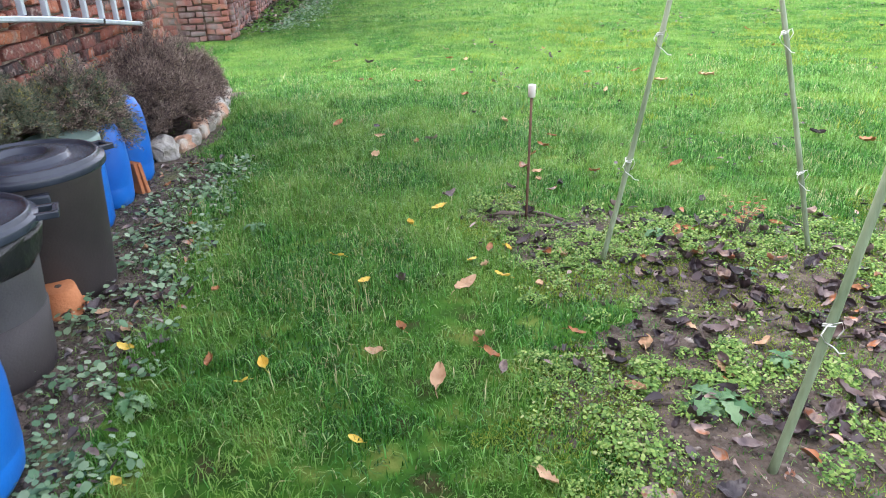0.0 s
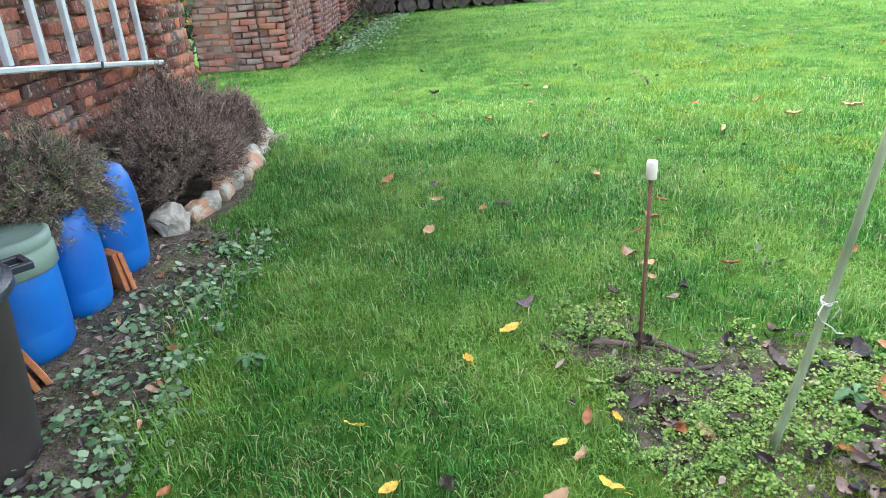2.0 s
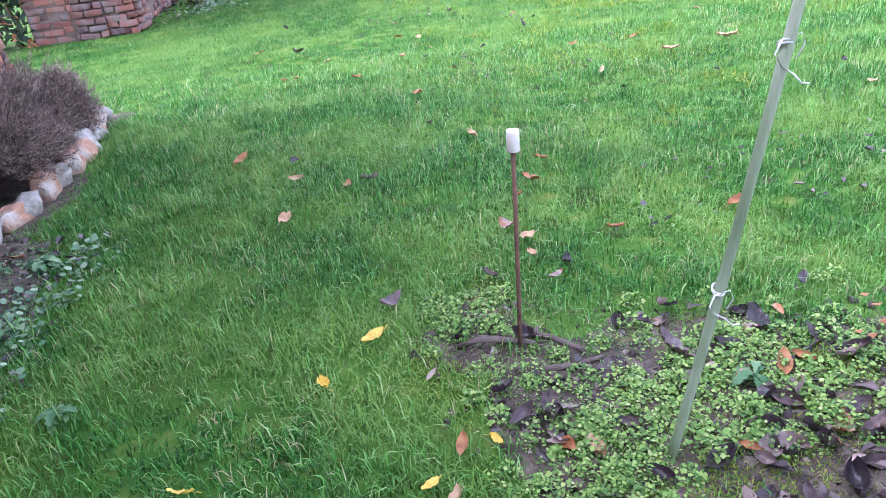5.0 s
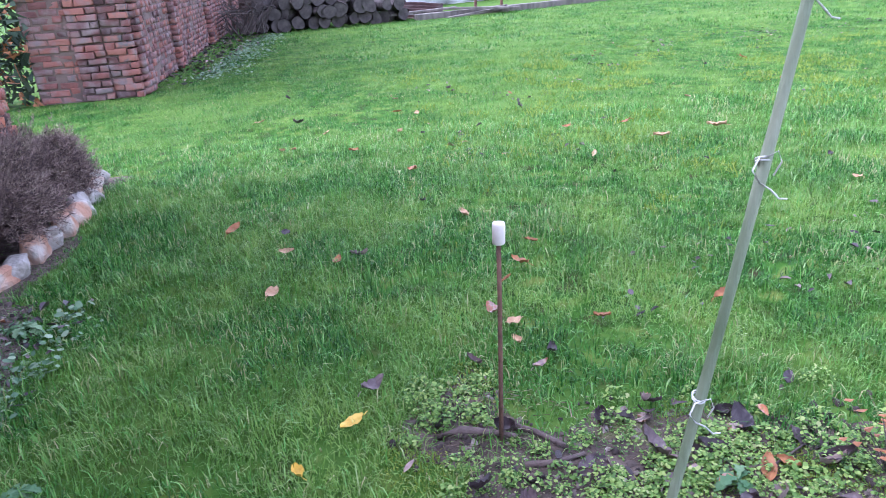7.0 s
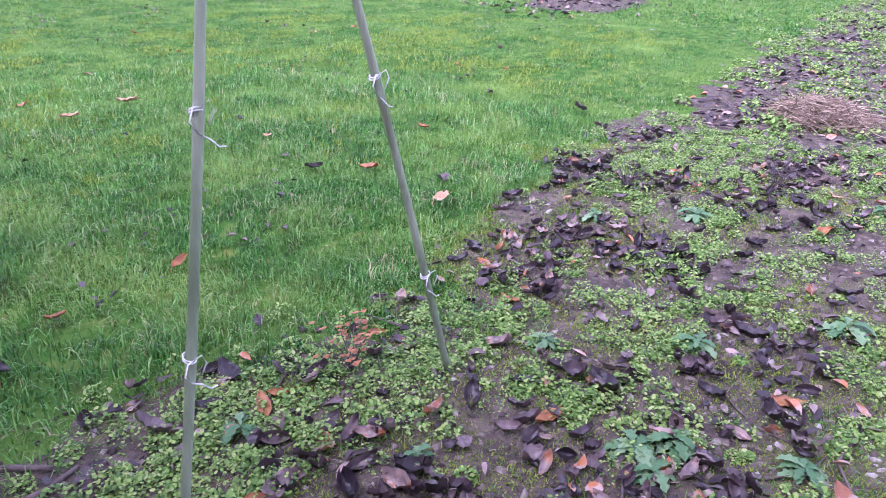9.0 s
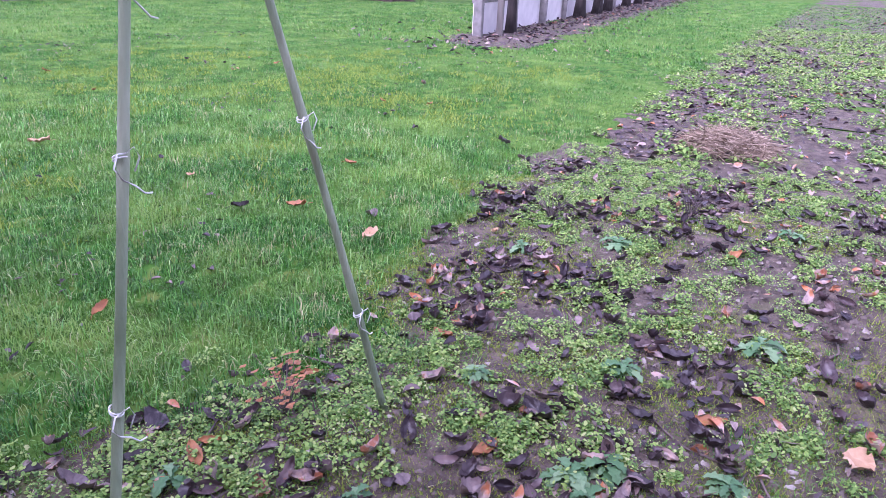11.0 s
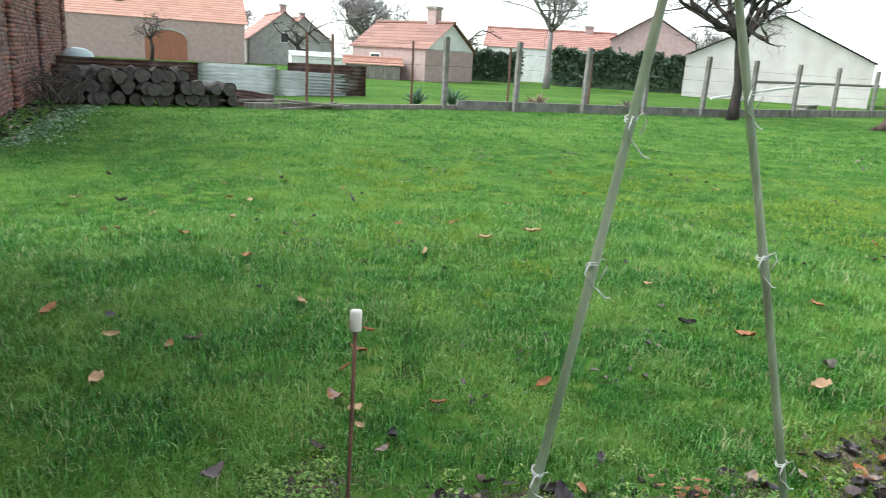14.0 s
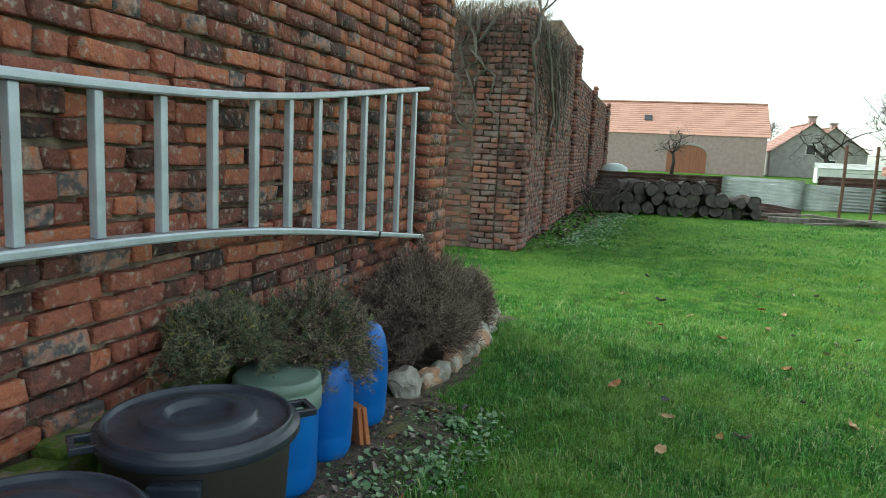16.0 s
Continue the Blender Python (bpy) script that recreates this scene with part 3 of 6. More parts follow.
for y in (19.4, 25.4):
    places += face_places("y", y, y + 0.5, 3.05, 0.05, int(y * 10))
joined_bricks("brickwork", places, M_BRICK_OLD, ruin_far)
back = part("wall_back", slab(-3.3, -0.42, 5.2, 5.6, -0.1, 2.9), M_MORTAR_DARK)
tagged(back, "brick return wall behind the pier", "wall", "", "structure")


# ---- the orchard ladder on the wall ----
def rail_heights(y):
    """The lower and the upper rail: nearly parallel at the head, flaring towards the foot."""
    k = 0.35 * math.log1p(math.exp((y - 2.75) / 0.35))
    low, high = 1.025 - 0.02 * (y - 1.85) - 0.105 * k, 1.425 + 0.11 * k
    return low, high


ladder = empty("ladder", pose(0.10, 0, 0), "long flared aluminium orchard ladder hung sideways on the wall", "ladder")
for which, name in ((0, "lower_rail"), (1, "upper_rail")):
    bm = bmesh.new()
    ys = np.linspace(0.2, 5.06, 40)
    rings = []
    for y in ys:
        z = rail_heights(y)[which] + (0.016 if which else -0.016)
        rings.append([bm.verts.new((dx, y, z + dz)) for dx, dz in ((-0.035, -0.014), (0.03, -0.014), (0.035, -0.008), (0.035, 0.008), (0.03, 0.014), (-0.035, 0.014))])
    for a, b in zip(rings, rings[1:]):
        for k in range(6):
            bm.faces.new((a[k], a[(k + 1) % 6], b[(k + 1) % 6], b[k]))
    bm.faces.new(rings[0][::-1])
    bm.faces.new(rings[-1])
    part(name, bm, M_ALU, ladder, "aluminium rail")
for k in range(-5, 12):
    y = 1.84 + 0.275 * k
    low, high = rail_heights(y)
    bm = box(bmesh.new(), (0, y, (low + high) / 2), (0.03, 0.033, high - low - 0.002), None, 0.004)
    part("rung", bm, M_ALU, ladder)
for y in (1.2, 4.2):
    bm = bmesh.new()
    z = rail_heights(y)[0] - 0.03
    tube(bm, [(-0.15, y, z - 0.01), (0.0, y, z - 0.012), (0.045, y, z - 0.004), (0.05, y, z + 0.03)], 0.007, 8)
    part("wall_hook", bm, M_IRON, ladder, "dark iron wall hook")


# ---- bins, barrels and what stands by them ----
def round_bin(m, r_top, r_low, h, body, label, bag=False):
    bin_ = empty("dustbin", m, label, "bin", "bins along the wall")
    part("body", lathe([(r_low * 0.96, 0), (r_low, 0.012), (r_top * 0.985, h - 0.07), (r_top, h - 0.065), (r_top * 1.01, h - 0.02), (r_top * 0.98, h - 0.012)], 56), body, bin_, "", True)
    R = r_top * 1.07
    part("lid", lathe([(R * 0.99, h - 0.038), (R * 1.01, h - 0.036), (R * 1.02, h - 0.032), (R * 1.02, h - 0.012), (R * 1.015, h - 0.009), (R * 0.955, h - 0.006), (R * 0.95, h - 0.004), (R * 0.945, h + 0.010), (R * 0.935, h + 0.013), (R * 0.905, h + 0.013),
                       (R * 0.895, h + 0.010), (R * 0.885, h + 0.001), (R * 0.87, h - 0.001), (R * 0.60, h + 0.004), (R * 0.59, h + 0.006), (R * 0.575, h + 0.020), (R * 0.56, h + 0.023), (R * 0.36, h + 0.026), (R * 0.345, h + 0.024), (R * 0.30, h + 0.008), (R * 0.28, h + 0.006), (R * 0.05, h + 0.005)], 72), M_PLASTIC_BLACK, bin_, "black plastic lid with a dished centre", True)
    for a in (40, -140):
        bm = bmesh.new()
        c, s = math.cos(radians(a)), math.sin(radians(a))
        turn = pose(0, 0, 0, 0, 0, a)
        for off in (-0.04, 0.04):
            box(bm, (c * (R + 0.02) - s * off, s * (R + 0.02) + c * off, h - 0.018), (0.06, 0.018, 0.022), turn, 0.004)
        box(bm, (c * (R + 0.05), s * (R + 0.05), h - 0.018), (0.018, 0.098, 0.022), turn, 0.004)
        part("lid_clip", bm, M_PLASTIC_BLACK, bin_)
    for a in (-75, 105):
        c, s = math.cos(radians(a)), math.sin(radians(a))
        bm = box(bmesh.new(), (c * (r_top + 0.018), s * (r_top + 0.018), h - 0.075), (0.045, 0.13, 0.035), pose(0, 0, 0, 0, 0, a), 0.008)
        part("side_handle", bm, M_PLASTIC_BLACK, bin_, "black moulded grip")
    if bag:
        bm = lathe([(r_top * 1.0, h - 0.14), (r_top * 1.05, h - 0.12), (r_top * 1.03, h - 0.07), (r_top * 1.06, h - 0.04)], 48)
        rough(bm, 0.02, 16)
        part("bin_bag", bm, M_BAG, bin_, "black bin bag folded over the rim", True)
        part("stain", lathe([(r_low * 0.985, 0.004), (r_low * 1.012, 0.015), (r_low + (r_top - r_low) * 0.5 + 0.003, (h - 0.07) * 0.5), (r_low + (r_top - r_low) * 0.5 - 0.004, (h - 0.07) * 0.5 + 0.002)], 48), M_PLASTIC_BROWN, bin_, "darker lower half", True)
    return bin_


round_bin(pose(0.435, 2.11, 0.0, 0, 0, 8), 0.255, 0.222, 0.53, M_PLASTIC_BROWN, "large black plastic dustbin with a round lid")
round_bin(pose(0.45, 1.50, 0.0, 0, 0, -20), 0.235, 0.195, 0.525, M_PLASTIC_GREY, "weathered grey plastic dustbin with bag and black lid", True)


def barrel(m, r, h, label, lidded=False):
    b = empty("barrel", m, label, "barrel", "blue barrels along the wall")
    if lidded:
        prof = [(r * 0.72, 0), (r * 0.88, 0.012), (r * 0.985, 0.05), (r, 0.12), (r * 0.995, 0.125), (r, 0.13), (r * 1.02, h * 0.6), (r * 0.99, h - 0.04), (r * 0.9, h - 0.02)]
    else:
        prof = [(r * 0.68, 0), (r * 0.84, 0.012), (r * 0.96, 0.05), (r * 1.0, 0.115), (r * 0.992, 0.12), (r * 1.0, 0.125), (r * 1.03, h * 0.5), (r * 0.99, h * 0.74), (r * 0.90, h * 0.88), (r * 0.76, h * 0.97), (r * 0.6, h)]
    part("body", lathe(prof, 48), M_PLASTIC_BLUE, b, "blue plastic body", True)
    if lidded:
        part("lid", lathe([(r * 1.06, h - 0.125), (r * 1.085, h - 0.12), (r * 1.09, h - 0.055), (r * 1.04, h - 0.048), (r * 1.05, h - 0.04), (r * 1.075, h - 0.03), (r * 1.06, h - 0.008), (r * 0.99, h + 0.002), (r * 0.93, h - 0.004), (r * 0.4, h)], 52),
             M_PLASTIC_GREEN, b, "pale green screw lid", True)
    else:
        part("cap", lathe([(0.035, h - 0.006), (0.036, h + 0.02), (0.03, h + 0.026), (0.01, h + 0.027)], 24), M_PLASTIC_BLACK, b, "black screw cap", True)
    return b


barrel(pose(0.325, 2.74, 0.0), 0.152, 0.455, "blue plastic barrel with a pale green lid", True)
barrel(pose(0.365, 3.065, 0.0, 0, 0, 40), 0.118, 0.44, "scuffed blue barrel half hidden under the heather")
barrel(pose(0.350, 3.45, 0.0, 0, 0, 90), 0.138, 0.485, "bright blue barrel beside the edging stones")
barrel(pose(0.575, 0.93, 0.0, 0, 0, 10), 0.215, 0.56, "tall bright blue barrel by the soil strip")


def flower_pot(m, label):
    p = empty("flower_pot", m, label, "flower pot", "")
    part("pot_wall", lathe([(0.050, 0.125), (0.056, 0.122), (0.072, 0.045), (0.074, 0.040), (0.085, 0.040), (0.086, 0.002), (0.080, 0.0), (0.07, 0.0)][::-1], 36), M_TERRACOTTA, p, "", True)
    # No opening: a thin soil-coloured disc paints the hole's shade.
    part("drain_hole", lathe([(0.012, 0.1255), (0.009, 0.1265)], 16), M_SOIL, p, "dark disc painted as the shade of a drainage hole")
    return p


flower_pot(pose(0.54, 1.89, 0.0, 7, 4, 0), "orange terracotta flower pot standing upside down")


def floor_tile(m, label):
    bm = box(bmesh.new(), (0, 0, 0.095), (0.02, 0.115, 0.19), None, 0.004)
    rough(bm, 0.003, 20)
    ob = part("terracotta_tile", bm, M_TERRACOTTA)
    ob.matrix_basis = m
    return tagged(ob, label, "tile", "tiles leaning on the barrels")


for k, (x, y, lean, turn) in enumerate(((0.448, 3.215, -7, 55), (0.474, 3.232, -9, 52), (0.45, 2.515, -16, 40), (0.474, 2.545, -20, 44))):
    floor_tile(pose(x, y, 0.004, 0, lean, turn), "red terracotta tile leaning against a barrel")


def field_stone(m, size, mat, seed, label):
    bm = bmesh.new()
    bmesh.ops.create_icosphere(bm, subdivisions=3, radius=1)
    for v in bm.verts:
        c = v.co.copy()
        for ax in range(3):
            c[ax] = math.copysign(abs(c[ax]) ** 0.62, c[ax])
        v.co = Vector((c.x * size[0], c.y * size[1], c.z * size[2]))
    rough(bm, min(size) * 0.55, 1.2 / max(size), seed)
    rough(bm, 0.006, 30, seed)
    ob = part("edging_stone", bm, mat)
    ob.matrix_basis = m
    return tagged(ob, label, "stone", "stones edging the heather bed")


for k in range(11):
    y = (3.90, 4.10, 4.22, 4.42, 4.60, 4.77, 4.95, 5.12, 5.30, 5.48, 5.68)[k]
    x = (0.43, 0.50, 0.54, 0.55, 0.57, 0.575, 0.575, 0.565, 0.55, 0.53, 0.49)[k]
    pale = k in (0, 2, 4, 7, 8, 10)
    s = (0.085, 0.085, 0.075) if k == 0 else (0.05 + 0.02 * rnd.random(), 0.085 + 0.02 * rnd.random(), 0.048 + 0.025 * rnd.random())
    field_stone(pose(x, y, s[2] * 0.75, rnd.uniform(-15, 15), rnd.uniform(-15, 15), rnd.uniform(-25, 25)), s, M_STONE_WHITE if pale else M_STONE_ORANGE, k * 3.3,
                "rough whitish stone edging the bed" if pale else "orange-brown broken brick edging the bed")


def slivers(base, tip, width, up=None):
    """Thin upright three-cornered blades from base to tip."""
    d = tip - base
    side = np.cross(d, rng.normal(0, 1, d.shape))
    side /= np.linalg.norm(side, axis=1, keepdims=True) + 1e-9
    side *= width[:, None] / 2
    return np.stack([base - side, base + side, tip], 1)


def bush(name, centre, radii, stems, mats, leaf, label, droop=0.0):
    """A heather bush: arching woody stems from a low crown, each set with many small needles."""
    c, r = np.array(centre), np.array(radii)
    sprays = max(18, stems // 48)
    pick = rng.integers(0, sprays, stems)
    th = rng.uniform(0, 2 * np.pi, sprays)[pick] + rng.normal(0, 0.20, stems)
    ph = np.clip(np.arccos(rng.uniform(-0.25, 1.0, sprays))[pick] + rng.normal(0, 0.17, stems), 0.02, 1.9)
    out = np.stack([np.sin(ph) * np.cos(th), np.sin(ph) * np.sin(th), np.cos(ph)], -1)
    reach = rng.uniform(0.74, 1.10, sprays)[pick] * (0.55 + 0.45 * rng.random(stems) ** 0.5) * (1 + 0.2 * np.sin(th * 3 + 1) * np.sin(ph * 4) + 0.14 * np.sin(th * 7 + ph * 5))
    end = c + out * r * reach[:, None]
    end[:, 0] = np.maximum(end[:, 0], 0.03 + 0.03 * rng.random(stems))
    start = c + np.array([0, 0, -r[2] * 0.35]) + (end - c) * np.array([0.45, 0.6, 0.0]) * rng.uniform(0.3, 0.8, (stems, 1))
    start[:, 2] = np.maximum(start[:, 2], 0.05)
    end[:, 2] = np.maximum(end[:, 2] - droop * rng.random(stems), 0.06)
    mid = (start + end) / 2 + rng.normal(0, 0.03, (stems, 3)) + np.array([0, 0, 0.04])
    holder = empty(name, pose(0, 0, 0), label, "bush")
    tri = np.concatenate([slivers(start, mid, np.full(stems, 0.006)), slivers(mid, end, np.full(stems, 0.004))]).reshape(-1, 3)
    o = many("stem_mass", tri, (np.arange(len(tri)), np.full(len(tri) // 3, 3)), M_STEM, "", "thin woody stems")
    o.parent = holder
    per = 44
    f = rng.random((stems, per, 1)) ** 0.6
    p = (mid[:, None] * (1 - f) + end[:, None] * f) + rng.normal(0, 0.006, (stems, per, 3))
    dirn = (end - mid)[:, None] / (np.linalg.norm(end - mid, axis=1)[:, None, None] + 1e-6)
    q = p + (dirn * 0.7 + rng.normal(0, 0.55, (stems, per, 3)) + np.array([0, 0, 0.25])) * leaf
    which = (rng.random(stems) < 0.5)
    for mat, sel, nm in ((mats[0], which, "needle_foliage"), (mats[1], ~which, "dry_foliage")):
        b, e = p[sel].reshape(-1, 3), q[sel].reshape(-1, 3)
        tri = slivers(b, e, rng.uniform(0.0025, 0.0055, len(b))).reshape(-1, 3)
        o = many(nm, tri, (np.arange(len(tri)), np.full(len(tri) // 3, 3)), mat, "")
        o.parent = holder
    return holder


bush("heather_bush", (0.13, 2.72, 0.56), (0.20, 0.38, 0.20), 1700, (M_HEATHER_GREEN, M_HEATHER_GREEN), 0.016, "grey-green heather bush above the barrels", 0.03)
bush("heather_bush", (0.28, 3.13, 0.53), (0.25, 0.34, 0.25), 2500, (M_HEATHER_GREEN, M_HEATHER_BROWN), 0.016, "grey-brown heather bush hanging over the barrels", 0.22)
bush("heather_bush", (0.27, 4.55, 0.28), (0.36, 0.78, 0.44), 4200, (M_HEATHER_BROWN, M_HEATHER_BROWN), 0.020, "large dry brown heather bush within edging stones", 0.04)
bush("heather_bush", (0.34, 5.30, 0.20), (0.26, 0.42, 0.30), 1300, (M_HEATHER_BROWN, M_HEATHER_BROWN), 0.020, "low dry brown heather at the foot of the pier", 0.02)


# ---- canes, stake and sticks ----
def cane(base, top, r, ties, label, group="bamboo teepee"):
    b, t = Vector(base), Vector(top)
    holder = empty("bamboo_cane", Matrix.Translation(b), label, "cane", group)
    d = t - b
    pts, rad = [], []
    n = 26
    for k in range(n + 1):
        f = k / n
        pts.append(d * f + Vector((0.006 * math.sin(f * 7), 0.006 * math.cos(f * 5), 0)))
        rad.append(r * (1.12 if k % 5 == 0 else 1.0) * (1.08 - 0.25 * f))
    part("stalk", tube(bmesh.new(), pts, rad, 12), M_CANE, holder, "", True)
    for z in ties:
        f = z / d.z
        c = d * f
        bm = bmesh.new()
        slack = rnd.uniform(0.006, 0.016)
        turn = rnd.uniform(0, 6.28)
        pts = [c + Vector((math.cos(a) * (r + 0.0025), math.sin(a) * (r + 0.0025), 0.005 * a / 6 + 0.006 * math.sin(a + turn))) for a in np.linspace(0, 11, 36)]
        a0 = pts[-1]
        pts += [a0 + Vector((-slack * 1.4, -0.008, 0.004)), a0 + Vector((-slack * 2.2, -0.010, -0.018)), a0 + Vector((-slack, -0.006, -0.042)), a0 + Vector((0.010, -0.004, -0.058)), a0 + Vector((0.024, -0.008, -0.074)), a0 + Vector((0.042, -0.004, -0.078))]
        tube(bm, pts, 0.0017, 5)
        tube(bm, [a0, a0 + Vector((0.010, -0.012, 0.012)), a0 + Vector((0.016, -0.016, -0.006)), a0 + Vector((0.006, -0.012, -0.030))], 0.0016, 5)
        part("twine_tie", bm, M_TWINE, holder, "white twine knotted round the cane", True)
    return holder


cane((2.61, 1.985, -0.02), (3.02, 1.99, 2.30), 0.0098, (0.44, 0.90, 1.20), "greenish bamboo cane with white twine ties")
cane((3.46, 1.895, -0.02), (2.92, 2.16, 2.30), 0.0098, (0.36, 0.89, 1.25), "greenish bamboo cane leaning the other way")
cane((2.62, 0.72, -0.02), (3.04, 0.84, 2.1), 0.0105, (0.42, 0.98), "greenish bamboo cane leaning over the bed")

stake = empty("stake", pose(2.405, 2.475, -0.02), "thin rusty steel stake topped with a white cap", "stake")
part("rod", tube(bmesh.new(), [(0, 0, 0), (0.008, 0.012, 0.2), (0.018, 0.03, 0.42), (0.026, 0.05, 0.60)], 0.0062, 8), M_RUST, stake, "", True)
part("cap", lathe([(0.013, 0.0), (0.0165, 0.003), (0.0165, 0.05), (0.0145, 0.057), (0.006, 0.058)], 24), M_CAP, stake, "white plastic bottle cap", True).matrix_basis = pose(0.026, 0.05, 0.588, -5, 3, 0)


def stick(pts, r, label):
    bm = tube(bmesh.new(), pts, [r * (1.1 - 0.5 * k / (len(pts) - 1)) for k in range(len(pts))], 8)
    rough(bm, r * 0.35, 40)
    return tagged(part("stick", bm, M_STICK, None, "", True), label, "stick", "sticks in the bed")


def at_ground(x, y, lift=0.012):
    return (x, y, float(height(np.float64(x), np.float64(y))) + lift)


stick([at_ground(2.23, 2.53), at_ground(2.30, 2.53, 0.03), at_ground(2.38, 2.50, 0.028), at_ground(2.45, 2.47, 0.02)], 0.011, "curved grey-brown stick lying by the stake")
stick([at_ground(2.43, 2.55), at_ground(2.50, 2.47, 0.026), at_ground(2.56, 2.40, 0.02)], 0.010, "grey-brown stick lying in dead leaves")
stick([at_ground(2.44, 2.36), at_ground(2.52, 2.34, 0.02), at_ground(2.60, 2.36, 0.018)], 0.009, "short dark stick in dead leaves")
for k in range(14):
    x, y, a = rnd.uniform(2.4, 4.6), rnd.uniform(0.4, 2.3), rnd.uniform(0, 6.3)
    q = rnd.uniform(0.06, 0.16)
    stick([at_ground(x, y), at_ground(x + math.cos(a) * q, y + math.sin(a) * q, 0.02), at_ground(x + math.cos(a + 0.3) * q * 2, y + math.sin(a + 0.3) * q * 2)], rnd.uniform(0.003, 0.006), "thin dry twig on the soil")


# ---- fallen leaves ----
def leaf_mesh(name, length, width, curl, cup, seed, mat, toothed=False):
    """A leaf: a pointed oval that curls along and across, with its stalk."""
    r = random.Random(seed)
    bm = bmesh.new()
    rows = []
    n = 9
    for i in range(n + 1):
        f = i / n
        w = width / 2 * (math.sin(math.pi * min(1, f * 0.94 + 0.04)) ** 0.8) * (1.15 if toothed and i % 2 else 1.0)
        a = curl * (f - 0.5)
        row = []
        for j in range(5):
            g = j / 4 * 2 - 1
            z = cup * width * abs(g) ** 1.5 + length * curl * 0.5 * (f - 0.5) ** 2 * 2 + r.uniform(-1, 1) * width * 0.11
            row.append(bm.verts.new((g * w * (1 - 0.3 * abs(cup)), (f - 0.5) * length * math.cos(a * 0.5), z)))
        rows.append(row)
    for a, b in zip(rows, rows[1:]):
        for j in range(4):
            bm.faces.new((a[j], a[j + 1], b[j + 1], b[j]))
    bmesh.ops.remove_doubles(bm, verts=bm.verts, dist=0.0004)
    tube(bm, [(0, -0.5 * length, 0.002), (0.003, -0.62 * length, 0.004), (0.008, -0.74 * length, 0.001)], 0.0012, 4)
    low = min(v.co.z for v in bm.verts)
    for v in bm.verts:
        v.co.z -= low
    return put(name, bm, mat, True)


DARK = [leaf_mesh("dead_leaf", rnd.uniform(0.055, 0.098), rnd.uniform(0.030, 0.052), rnd.uniform(0.2, 1.0), rnd.uniform(0.05, 0.55), k, M_LEAF_DARK) for k in range(14)]
ORANGE = [leaf_mesh("fallen_leaf", rnd.uniform(0.055, 0.09), rnd.uniform(0.03, 0.045), rnd.uniform(0.1, 0.6), rnd.uniform(0.04, 0.30), 40 + k, M_LEAF_ORANGE) for k in range(5)]
YELLOW = [leaf_mesh("fallen_leaf", rnd.uniform(0.055, 0.08), rnd.uniform(0.032, 0.042), rnd.uniform(0.1, 0.7), rnd.uniform(0.1, 0.4), 60 + k, M_LEAF_YELLOW) for k in range(4)]
TAN = [leaf_mesh("fallen_leaf", rnd.uniform(0.06, 0.10), rnd.uniform(0.034, 0.05), rnd.uniform(0.1, 0.6), rnd.uniform(0.04, 0.30), 80 + k, M_LEAF_TAN) for k in range(5)]
BIG = leaf_mesh("fallen_leaf", 0.135, 0.075, 0.35, 0.12, 99, M_LEAF_TAN, True)


def drop_leaf(meshes, x, y, label, group, tilt=16, size=1.0, lift=0.0, turn=None):
    ob = new("dead_leaf" if meshes is DARK else "fallen_leaf", rnd.choice(meshes))
    p = at_ground(x, y, lift)
    a = rnd.uniform(0, 360) if turn is None else turn
    ob.matrix_basis = pose(*p, rnd.uniform(-tilt, tilt), rnd.uniform(-tilt, tilt), a) @ Matrix.Diagonal((size, size, size, 1))
    return tagged(ob, label, "leaf", group)


